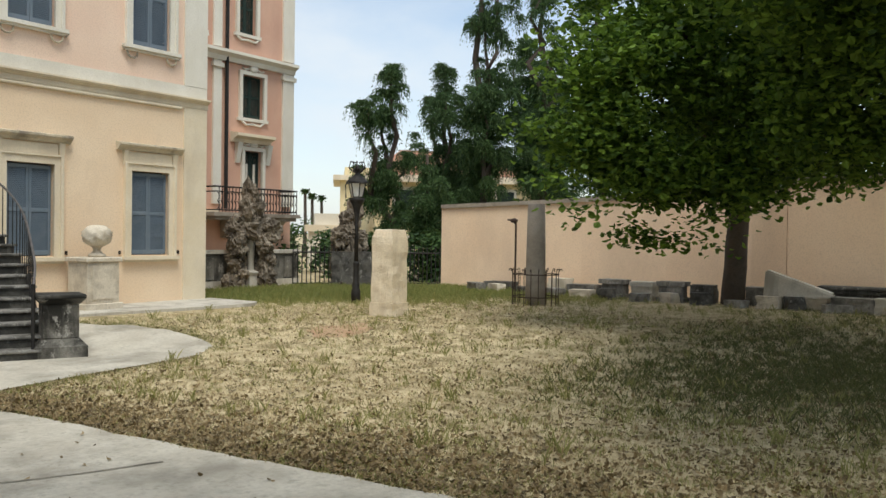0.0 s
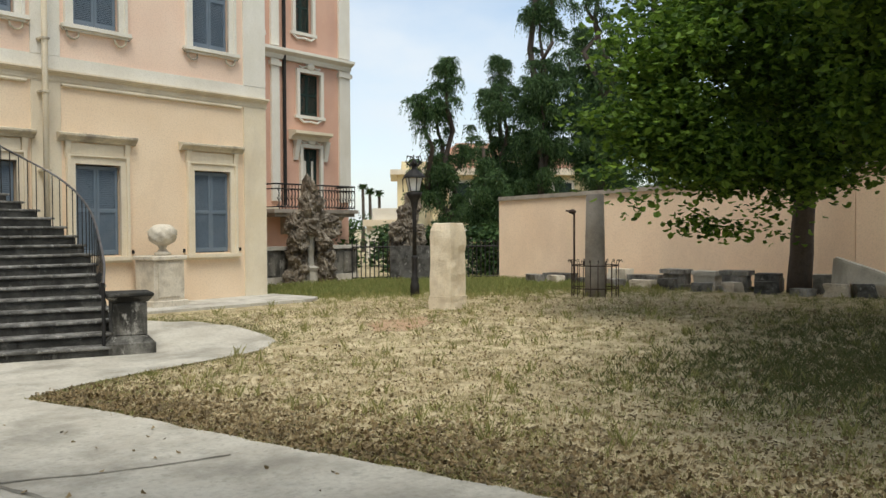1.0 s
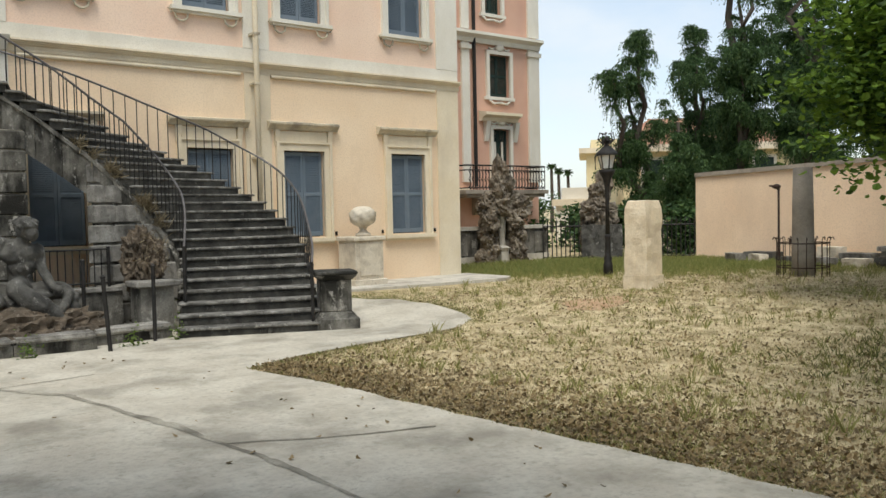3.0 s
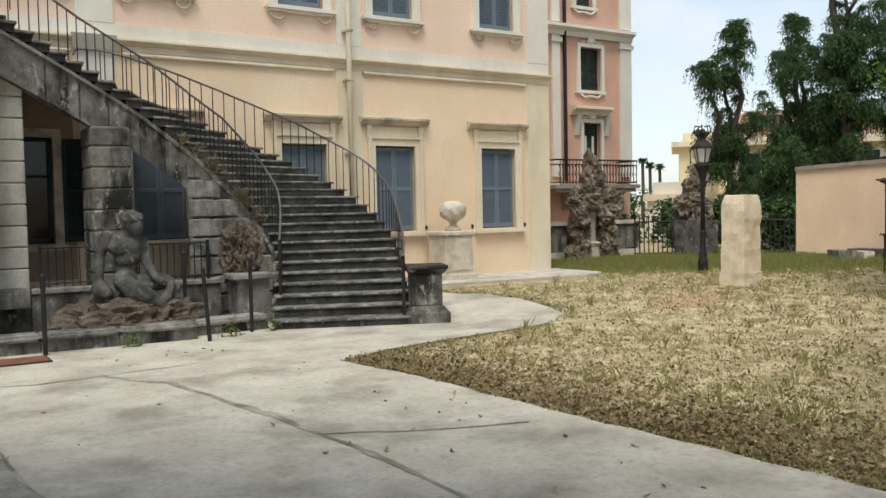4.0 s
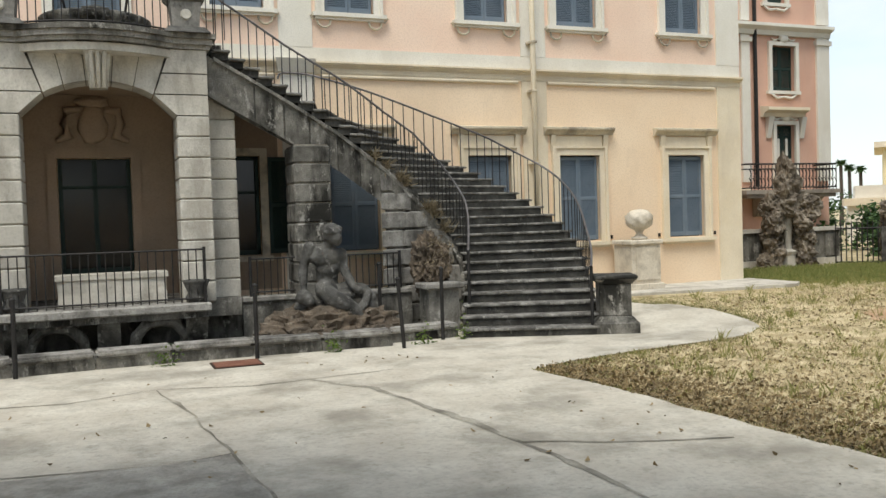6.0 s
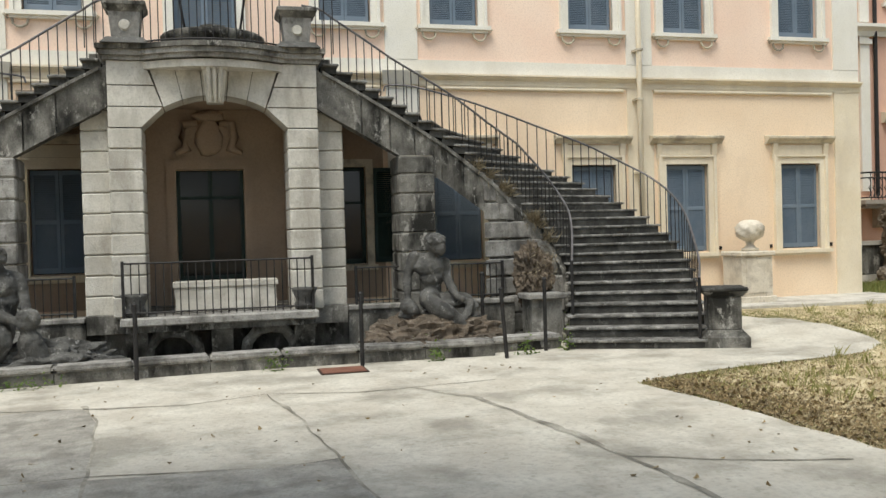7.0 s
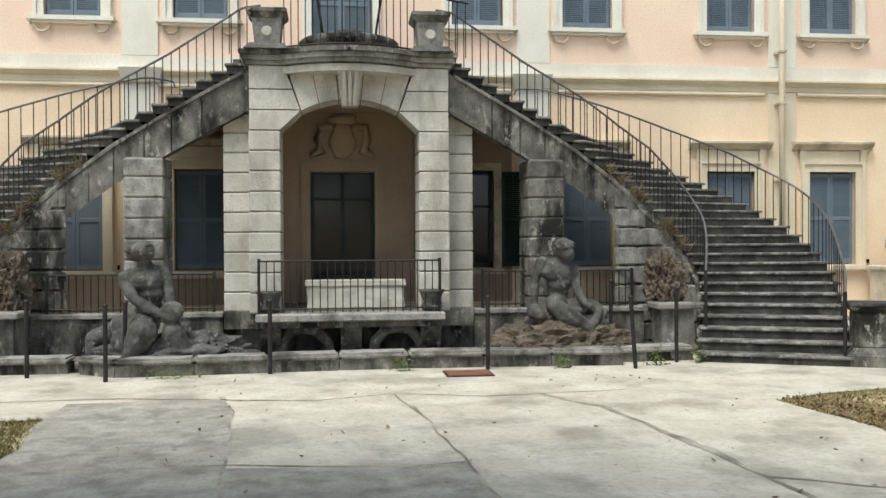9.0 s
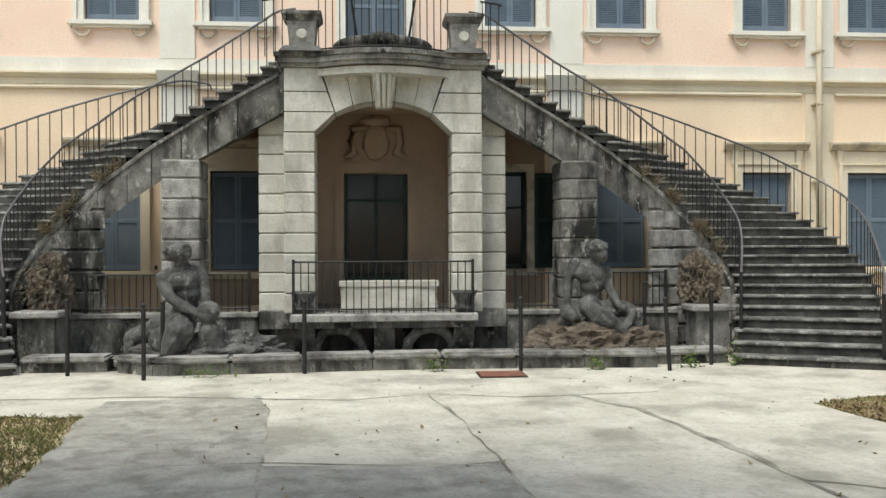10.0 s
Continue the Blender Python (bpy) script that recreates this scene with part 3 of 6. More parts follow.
crest = thing("coat_of_arms", "worn stucco coat of arms above the entrance door", "relief", (XC, FY - 0.05, 3.75))
blob(bm := bmesh.new(), (0, 0, 0.0), (0.24, 0.08, 0.34), 3, 0.2)
part("shield", bm, VESTI, crest, smooth=True)
bm = bmesh.new()
for s in (-1, 1):
    tube(bm, [(s * 0.2, -0.02, 0.25), (s * 0.42, -0.05, 0.22), (s * 0.46, -0.05, 0.0), (s * 0.38, -0.05, -0.22), (s * 0.58, -0.03, -0.3)], [0.05, 0.08, 0.07, 0.09, 0.04], 8)
blob(bm, (0, 0, 0.38), (0.26, 0.07, 0.10), 5, 0.3)
part("scrollwork", bm, VESTI, crest, smooth=True)

# ---------------------------------------------------------------- portico
PX, PY, FL = -3.70, 15.3, 0.74
TOP = 4.95


def portico():
    p = thing("portico", "travertine portico with a wide arch carrying the stair landing", "portico", (PX, PY, 0))
    course = 0.33
    # piers in banded courses: front piers and set-back pilasters
    for s in (-1, 1):
        for (xa, xb, y0, y1) in ((1.125, 1.63, 0.0, 0.75), (1.633, 2.085, 0.42, 0.75)):
            z, i = 0.705, 0
            lim = 3.675 if xa < 1.5 else 4.72
            while z < lim - 0.02:
                z1 = min(z + course, lim)
                x0, x1 = sorted((s * xa, s * xb))
                bm = B(x0, x1, y0, y1, z + 0.008, z1 - 0.008, bevel=0.016)
                part("stone_course", bm, TRAV, p)
                part("joint_core", B(x0 + 0.03, x1 - 0.03, y0 + 0.03, y1 - 0.03, z - 0.012, z + 0.012), JOIN, p)
                z, i = z1, i + 1
    # blocks beside the arch and the flat voussoirs over it
    R, zc = 1.66, 4.20 - 1.66
    for s in (-1, 1):
        for z0, z1 in ((3.677, 4.003), (4.007, 4.333), (4.337, 4.72)):
            xin = 0.79 + (z0 - 4.0) * 0.37
            if z0 < 3.9:
                a = math.sqrt(R * R - (z1 - zc) ** 2)
                lower = [(1.125, z0), (1.63, z0), (1.63, z1), (a, z1)]
            else:
                lower = [(xin, z0), (1.63, z0), (1.63, z1), (xin + 0.37 * (z1 - z0), z1)]
            bx, bz = sum(x for x, z in lower) / 4, (z0 + z1) / 2
            pts = [(s * (bx + (x - bx) * 0.965), bz + (z - bz) * 0.955) for x, z in lower]
            if s < 0:
                pts = pts[::-1]
            part("arch_block", prism(bmesh.new(), [(x, 0.0, z) for x, z in pts], [(x, 0.6, z) for x, z in pts]), TRAV, p)
    angles = [0.497, 0.306, 0.11, -0.11, -0.306, -0.497]
    for a, b in zip(angles, angles[1:]):
        def out(t, z):
            return math.tan(t) * (z - zc)
        n = 6
        arc = [(R * math.sin(a + (b - a) * i / n), zc + R * math.cos(a + (b - a) * i / n)) for i in range(n + 1)]
        loop = arc + [(out(b, 4.62) * (1 - 0.23 * abs(b)), 4.62), (out(a, 4.62) * (1 - 0.23 * abs(a)), 4.62)]
        mx = sum(x for x, z in loop) / len(loop)
        part("voussoir", prism(bmesh.new(), [(mx + (x - mx) * 0.965, 0.02, z) for x, z in loop], [(mx + (x - mx) * 0.965, 0.6, z) for x, z in loop]), TRAV, p)
    part("core", B(-1.6, 1.6, 0.06, 0.55, 4.20, 4.72), GROT, p)
    # keystone console
    bm = prism(bmesh.new(), [(-0.13, -0.10, 4.06), (0.13, -0.10, 4.06), (0.13, 0.1, 4.06), (-0.13, 0.1, 4.06)], [(-0.19, -0.32, 4.60), (0.19, -0.32, 4.60), (0.19, 0.1, 4.60), (-0.19, 0.1, 4.60)])
    for x in (-0.1, 0.0, 0.1):
        tube(bm, [(x * 0.7, -0.12, 4.08), (x * 0.85, -0.25, 4.3), (x, -0.34, 4.58)], 0.035, 6)
    tube(bm, [(-0.2, -0.30, 4.60), (0.2, -0.30, 4.60)], 0.06, 8)
    part("keystone", bm, TRAV, p, "carved scroll keystone")
    # bowed landing edge
    def bow(d, w):
        pts = []
        for i in range(25):
            x = -w + 2 * w * i / 24
            b = max(0.0, 1 - (x / 1.12) ** 2) * 0.42
            pts.append((x, -d - b))
        return pts
    for z0, z1, d, w, m in ((4.585, 4.70, -0.03, 1.12, TRAV), (4.722, 4.785, 0.04, 1.67, PIERM), (4.787, 4.87, 0.10, 1.71, PIERM), (4.872, TOP, 0.15, 1.76, GROT)):
        pts = bow(d, w) + [(w, 0.55), (-w, 0.55)]
        part("landing_moulding", prism(bmesh.new(), [(x, y, z0) for x, y in pts], [(x, y, z1) for x, y in pts]), m, p)
    part("landing_slab", B(-1.93, 1.93, 0.56, FY - PY - 0.03, 4.705, TOP - 0.03), GROT, p)
    # side walls of the vestibule, added to shade the bays, carry the vault
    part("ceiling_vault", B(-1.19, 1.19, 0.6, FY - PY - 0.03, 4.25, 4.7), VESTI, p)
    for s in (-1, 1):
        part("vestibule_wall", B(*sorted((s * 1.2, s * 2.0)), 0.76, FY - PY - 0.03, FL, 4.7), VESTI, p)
        part("vestibule_base", B(*sorted((s * 1.0, s * 2.2)), 0.76, FY - PY - 0.03, 0.0, 0.30), GROT, p)
    return p


portico()
plat = thing("portico_platform", "stone floor slab of the portico above the basin", "platform", (PX, PY, 0))
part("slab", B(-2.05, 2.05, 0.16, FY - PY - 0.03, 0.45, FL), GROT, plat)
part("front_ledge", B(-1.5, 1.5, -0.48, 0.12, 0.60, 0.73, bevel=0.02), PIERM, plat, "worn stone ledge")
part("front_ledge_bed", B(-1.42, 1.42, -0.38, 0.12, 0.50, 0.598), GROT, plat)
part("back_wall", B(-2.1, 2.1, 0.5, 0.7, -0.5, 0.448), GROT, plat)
for x in (-1.45, -0.17, 1.12):
    part("corbel", prism(bmesh.new(), [(x, -0.05, 0.0), (x + 0.33, -0.05, 0.0), (x + 0.33, 0.4, 0.0), (x, 0.4, 0.0)], [(x, -0.32, 0.497), (x + 0.33, -0.32, 0.497), (x + 0.33, 0.4, 0.497), (x, 0.4, 0.497)]), GROT, plat)
for x in (-0.75, 0.75):
    bm = bmesh.new()
    tube(bm, [(x - 0.42, 0.1, -0.1), (x - 0.36, -0.1, 0.25), (x - 0.2, -0.2, 0.44), (x, -0.22, 0.48), (x + 0.2, -0.2, 0.44), (x + 0.36, -0.1, 0.25), (x + 0.42, 0.1, -0.1)], 0.09, 8)
    part("basin_arch", bm, GROT, plat)


def bar_fence(name, label, at, span, height, gap, depth=0.0, mid=True, material=IRON):
    f = thing(name, label, "railing", at)
    x0, x1 = span
    pts = [(x0, depth, 0), (x0, 0, 0), (x1, 0, 0), (x1, depth, 0)] if depth else [(x0, 0, 0), (x1, 0, 0)]
    for z in ((height, 0.06) if mid else (height,)):
        part("rail", tube(bmesh.new(), [(p[0], p[1], z) for p in pts], 0.016, 6), material, f)
    n = int((x1 - x0) / gap)
    one = None
    for i in range(n + 1):
        if one is None:
            one = part("bar", tube(bmesh.new(), [(0, 0, 0), (0, 0, height)], 0.0095, 5), material, f)
            o = one
        else:
            o = new("bar", one.data)
            o.parent = f
        o.location = (x0 + (x1 - x0) * i / n, 0, 0)
    for x in (x0, x1):
        part("post", B(x - 0.022, x + 0.022, -0.022, 0.022, -0.02, height + 0.04), material, f)
    return f


bar_fence("portico_railing", "black iron bar railing in front of the arch", (PX, 14.95, FL), (-1.45, 1.42), 0.82, 0.115, 0.4)
bar_fence("side_railing", "thin dark iron bar railing below the stair", (0.1, 15.75, 0.72), (-1.55, 1.1), 0.62, 0.115)
bar_fence("side_railing", "thin dark iron bar railing below the stair", (-7.5, 15.75, 0.72), (-1.1, 1.55), 0.62, 0.115)
for nm, x0, x1 in (("low_wall", -1.6, 1.4), ("low_wall", -8.85, -5.8)):
    w = thing(nm, "dark stone parapet wall below the side railing", "wall", (0, 0, 0))
    part("wall_body", B(x0, x1, 15.7, 15.98, -0.1, 0.62), GROT, w)
    part("wall_cap", B(x0, x1, 15.66, 16.0, 0.623, 0.71, bevel=0.015), PIERM, w)
    part("wall_floor", B(x0, x1, 16.0, 17.27, -0.1, 0.55), SLAB, w)
for s in (-1, 1):
    st = thing("grey_capital", "small weathered grey capital on the portico floor", "stone", (PX + s * 1.3, 15.1, FL))
    part("capital_body", lathe(bmesh.new(), [(0.15, 0), (0.17, 0.08), (0.13, 0.14), (0.2, 0.3), (0.22, 0.34)], seg=12), STAT, st, smooth=True)

# ---------------------------------------------------------------- twin stairs
NS = 33
RISE = [(0, 0.0), (13, 2.12), (15, 2.41), (17, 2.69), (19, 2.93), (21, 3.18), (24, 3.60), (33, 4.78), (34, 4.92)]
INNER = [(0, 1.53, 13.6), (2, 1.80, 14.15), (4, 2.08, 14.75), (6, 2.3, 15.25), (8, 2.4, 15.6), (10, 2.3, 15.85), (12, 2.09, 15.92), (16, 1.55, 15.9), (20, 0.98, 15.8), (24, 0.17, 15.68), (28, -0.76, 15.61), (31, -1.46, 15.57), (34, -2.2, 15.53)]
OUTER = [(0, 3.42, 12.75), (2, 3.78, 13.3), (4, 4.1, 14.0), (6, 4.42, 14.7), (8, 4.66, 15.4), (10, 4.70, 16.0), (12, 4.45, 16.42), (14, 4.0, 16.62), (17, 3.18, 16.60), (20, 2.22, 16.58), (22, 1.50, 16.57), (24, 0.78, 16.58), (26, 0.0, 16.72), (28, -0.62, 17.15), (31, -1.42, 17.24), (34, -2.18, 17.25)]


def level(k):
    """Height of the flight after k risers."""
    return float(np.interp(k, [r[0] for r in RISE], [r[1] for r in RISE]))


def smooth_table(t):
    ks = np.arange(0, NS + 1.51, 0.5)
    rows = np.array([[lerp(t, k, 1), lerp(t, k, 2)] for k in ks])
    for _ in range(3):
        rows[1:-1] = (rows[:-2] + 2 * rows[1:-1] + rows[2:]) / 4
    return [(float(k), float(x), float(y)) for k, (x, y) in zip(ks, rows)]


IN_T, OUT_T = smooth_table(INNER), smooth_table(OUTER)


def at_in(k, off=0.0):
    a, b = Vector((lerp(IN_T, k, 1), lerp(IN_T, k, 2))), Vector((lerp(OUT_T, k, 1), lerp(OUT_T, k, 2)))
    return a + (b - a).normalized() * off


def at_out(k, off=0.0):
    a, b = Vector((lerp(IN_T, k, 1), lerp(IN_T, k, 2))), Vector((lerp(OUT_T, k, 1), lerp(OUT_T, k, 2)))
    return b + (a - b).normalized() * off


def stair(mirror):
    def P(v, z):
        return (2 * PX - v.x, v.y, z) if mirror else (v.x, v.y, z)

    def solid(lower, upper):
        bm = bmesh.new()
        if mirror:
            lower, upper = lower[::-1], upper[::-1]
        return prism(bm, lower, upper)

    s = thing("curved_staircase", "curved dark stone staircase with paler treads and iron handrails", "staircase", group="twin stairs")
    for k in range(NS):
        z1 = level(k + 1)
        z0 = max(level(k) - 0.03, 0.0)
        a, b, c, d = at_in(k), at_out(k), at_out(k + 1.15), at_in(k + 1.15)
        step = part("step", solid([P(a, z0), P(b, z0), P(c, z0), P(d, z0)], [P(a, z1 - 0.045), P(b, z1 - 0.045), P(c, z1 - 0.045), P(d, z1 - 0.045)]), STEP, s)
        fw = (at_in(k) - at_in(k + 1)).normalized() * 0.035
        gw = (at_out(k) - at_out(k + 1)).normalized() * 0.035
        a2, b2 = at_in(k, -0.06) + fw, at_out(k, -0.05) + gw
        c2, d2 = at_out(k + 1, -0.05), at_in(k + 1, -0.06)
        bm = bmesh.new()
        lo, up = [P(a2, z1 - 0.044), P(b2, z1 - 0.044), P(c2, z1 - 0.044), P(d2, z1 - 0.044)], [P(a2, z1), P(b2, z1), P(c2, z1), P(d2, z1)]
        if mirror:
            lo, up = lo[::-1], up[::-1]
        prism(bm, lo, up)
        bmesh.ops.bevel(bm, geom=bm.edges[:], offset=0.012, segments=1, affect="EDGES")
        # Treads are paler than the step bodies below them.
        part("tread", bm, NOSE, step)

    def strip(name, ks, edge, off0, off1, top, bottom, material, label=""):
        """A band that follows one edge of the flight, between two offsets from it."""
        bm = bmesh.new()
        rows = []
        for k in ks:
            v0, v1 = edge(k, off0), edge(k, off1)
            rows.append([bm.verts.new(q) for q in (P(v0, bottom(k)), P(v1, bottom(k)), P(v1, top(k)), P(v0, top(k)))])
        for a, b in zip(rows, rows[1:]):
            for i in range(4):
                q = (a[i], a[(i + 1) % 4], b[(i + 1) % 4], b[i])
                bm.faces.new(q)
        bm.faces.new(rows[0][::-1]), bm.faces.new(rows[-1])
        bmesh.ops.recalc_face_normals(bm, faces=bm.faces[:])
        return part(name, bm, material, s, label)

    line = level
    ks = [x * 0.5 for x in range(0, 2 * NS + 1)]
    cuts = [5, 7.5, 10.5, 13, 15.5, 18, 20.2, 22.2, 24.2, 26.4, 28.3, 30.4, 33.6]
    for k0, k1 in zip(cuts, cuts[1:]):
        strip("stringer_slab", [k0 + (k1 - k0 - 0.13) * i / 6 for i in range(7)], at_in, -0.045, 0.05, lambda k: line(k) - 0.17, lambda k: max(line(k) - (0.82 if k > 20.1 else 0.45), -0.1), GROT)
    strip("stringer", [k for k in ks if k >= 5], at_in, -0.01, 0.3, lambda k: line(k) - 0.17, lambda k: max(line(k) - (0.82 if k > 20.1 else 0.45), -0.1), GROT, "dark stained stone stringer")
    strip("stringer_moulding", [k for k in ks if k >= 3], at_in, -0.10, -0.045, lambda k: line(k) - 0.13, lambda k: line(k) - 0.19, GROT)
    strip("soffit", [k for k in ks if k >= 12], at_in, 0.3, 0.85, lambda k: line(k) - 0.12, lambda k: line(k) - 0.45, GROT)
    strip("outer_stringer", [k for k in ks if 0 <= k <= 26], at_out, -0.03, 0.3, lambda k: line(k) - 0.05, lambda k: max(-0.1, line(k) - 0.6), GROT)
    strip("outer_wall", [k for k in ks if k <= 9], at_out, -0.028, 0.3, lambda k: max(line(k) - 0.55, 0.02), lambda k: -0.2, GROT)
    # banded masonry under the lower flight
    z = -0.255
    while z < 2.7:
        z1 = z + 0.335
        k0 = max(0.5, float(np.interp(z1 + 0.12, [r[1] for r in RISE], [r[0] for r in RISE])))
        col = [k for k in np.linspace(k0, 20.2, max(3, int((20.2 - k0) * 0.42) + 1))]
        if k0 < 19.4:
            for a, b in zip(col, col[1:]):
                gap = 0.10
                lo = [at_in(a + gap, -0.085), at_in(b - gap, -0.085), at_in(b, 0.4), at_in(a, 0.4)]
                l3, u3 = [P(v, z + 0.014) for v in lo], [P(v, z1 - 0.014) for v in lo]
                if not mirror:
                    l3, u3 = l3[::-1], u3[::-1]
                blk = bmesh.new()
                prism(blk, l3, u3)
                bmesh.ops.bevel(blk, geom=blk.edges[:], offset=0.022, segments=1, affect="EDGES")
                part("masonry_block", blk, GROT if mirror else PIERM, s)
        z = z1
    strip("masonry_core", [k for k in ks if 1.0 <= k <= 20], at_in, 0.02, 0.6, lambda k: max(0.05, line(k) - 0.12), lambda k: -0.2, GROT)
    # banded pier under the upper flight
    z, top = -0.1, 3.24
    while z < top - 0.05:
        bm = bmesh.new()
        z1 = min(z + 0.337, top)
        x0, x1 = -0.69, -0.06
        if mirror:
            x0, x1 = 2 * PX - x1, 2 * PX - x0
        box(bm, x0, x1, 15.53, 16.3, z + 0.008, z1 - 0.008, bevel=0.022)
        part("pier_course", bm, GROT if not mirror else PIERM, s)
        part("joint_core", B(x0 + 0.03, x1 - 0.03, 15.56, 16.27, z1 - 0.01, z1 + 0.01), JOIN, s)
        z = z1
    # handrails
    over_in = ((2.4, 0.80), (16, 0.80), (20, 0.68), (28, 0.68), (32, 0.76), (33.4, 0.80))
    over_out = ((0.3, 0.86), (10, 0.86), (14, 0.98), (20, 0.92), (26.5, 0.70), (27.6, 0.55)) if mirror else ((0.3, 0.86), (11, 0.86), (17, 0.78), (21, 0.72), (26.5, 0.60), (27.6, 0.50))
    for edge, k0, k1, base, over in ((at_in, 2.4, 33.4, 0.05, over_in), (at_out, 0.3, 27.6, 0.07, over_out)):
        def crest(k):
            return level(k + 1) + float(np.interp(k, [r[0] for r in over], [r[1] for r in over]))
        run = np.append(np.arange(k0, k1, 0.4), k1)
        pts = [P(edge(k, base), crest(k)) for k in run]
        if edge is at_in:
            pts.append((pts[-1][0] + (0.22 if mirror else -0.22), pts[-1][1] - 0.05, pts[-1][2] + 0.02))
        else:
            end = Vector(pts[-1])
            pts += [tuple(end + Vector((0.10 if mirror else -0.10, 0, -0.03))), tuple(end + Vector((0.13 if mirror else -0.13, 0, -0.12)))]
        part("handrail", tube(bmesh.new(), pts, 0.019, 6), GRIP, s, "worn iron handrail")
        for k in np.arange(k0 + 0.3, k1, 0.58):
            part("baluster", tube(bmesh.new(), [P(edge(k, base), level(math.floor(k) + 1) - 0.02), P(edge(k, base), crest(k))], 0.0095, 5), IRON, s)
        q = edge(k0 - 0.05, base)
        part("newel_post", tube(bmesh.new(), [P(q, level(math.floor(k0)) - 0.02), P(q, crest(k0) + 0.03)], 0.028, 8), IRON, s)
    return s


stair(False), stair(True)


def stair_weeds(mirror, seed):
    """Dry weeds rooted between the step ends and the stringer."""
    g = random.Random(seed)
    for _ in range(12):
        k = g.uniform(11, 22)
        v = at_in(k, -0.02)
        w = thing("stair_weed", "dry brown weed rooted beside the stair steps", "weed", ((2 * PX - v.x) if mirror else v.x, v.y, level(k) - 0.1), group="stair weeds")
        verts, faces = [], []
        for _ in range(46):
            p = Vector((g.gauss(0, 0.05), g.gauss(0, 0.03), g.uniform(-0.05, 0.06)))
            d = Vector((g.gauss(0, 0.6), g.gauss(-0.3, 0.4), g.gauss(0.5, 0.5))).normalized() * g.uniform(0.08, 0.26)
            u = d.cross(Vector((g.random(), g.random(), g.random()))).normalized() * 0.007
            n = len(verts)
            verts += [p - u, p + u, p + d * 0.6 + u * 1.5, p + d]
            faces.append((n, n + 1, n + 2, n + 3))
        from_lists("foliage", verts, faces, FERN, w)


stair_weeds(False, 3), stair_weeds(True, 4)


def newel(x, y, turn):
    """Stone pedestal that ends the stair's outer side."""
    n = thing("stair_pedestal", "low dark moulded stone pedestal at the stair foot", "pedestal", (x, y, 0), group="stair pedestals", turn=turn)
    part("plinth", B(-0.36, 0.36, -0.36, 0.36, 0, 0.20, bevel=0.02), GROT, n)
    part("plinth_moulding", prism(bmesh.new(), [(-0.34, -0.34, 0.2), (0.34, -0.34, 0.2), (0.34, 0.34, 0.2), (-0.34, 0.34, 0.2)], [(-0.26, -0.26, 0.29), (0.26, -0.26, 0.29), (0.26, 0.26, 0.29), (-0.26, 0.26, 0.29)]), GROT, n)
    part("die", B(-0.25, 0.25, -0.25, 0.25, 0.29, 0.80, bevel=0.015), GROT, n)
    part("cap", prism(bmesh.new(), [(-0.26, -0.26, 0.80), (0.26, -0.26, 0.80), (0.26, 0.26, 0.80), (-0.26, 0.26, 0.80)], [(-0.33, -0.33, 0.88), (0.33, -0.33, 0.88), (0.33, 0.33, 0.88), (-0.33, 0.33, 0.88)]), GROT, n)
    part("cap_slab", B(-0.34, 0.34, -0.34, 0.34, 0.882, 0.94, bevel=0.015), STEP, n)


newel(3.86, 12.95, -24)
newel(2 * PX - 3.86, 12.95, 24)

# ---------------------------------------------------------------- basin in front of the portico
CURB = [(-7.55, 13.75), (-6.95, 13.32), (-5.9, 13.38), (-4.9, 13.48), (-3.9, 13.55), (-2.9, 13.58), (-1.8, 13.55), (-0.8, 13.50), (0.27, 13.42)]


def curb_run(name, pts, h, label):
    c = thing(name, label, "kerb")
    for (xa, ya), (xb, yb) in zip(pts, pts[1:]):
        d = Vector((xb - xa, yb - ya, 0)).normalized()
        nrm = Vector((-d.y, d.x, 0)) * 0.34
        a, b = Vector((xa, ya, 0)) + d * 0.006, Vector((xb, yb, 0)) - d * 0.006
        bm = prism(bmesh.new(), [a, b, b + nrm, a + nrm], [v + Vector((0, 0, h - 0.09)) for v in (a, b, b + nrm, a + nrm)])
        part("kerb_stone", bm, GROT, c)
        o = -nrm.normalized() * 0.05
        up = [a + o, b + o, b + nrm - o, a + nrm - o]
        bm = prism(bmesh.new(), [v + Vector((0, 0, h - 0.088)) for v in up], [v + Vector((0, 0, h)) for v in up])
        bmesh.ops.bevel(bm, geom=bm.edges[:], offset=0.03, segments=2, affect="EDGES")
        part("rounded_coping", bm, PIERM, c, "worn pale coping stone")
    return c


curb_run("basin_kerb", CURB, 0.27, "low stone kerb of the basin with worn pale coping")
curb_run("basin_kerb", [(0.30, 13.72), (1.5, 13.80)], 0.25, "short low stone kerb beside the stair foot")
curb_run("basin_kerb", [(-8.9, 13.80), (-7.7, 13.82)], 0.25, "short low stone kerb beside the stair foot")
tagged(part("basin_floor", B(-8.9, 1.5, 13.9, 15.75, -0.2, 0.035), GROT), "dark stone floor of the dry basin", "floor", kind="structure")

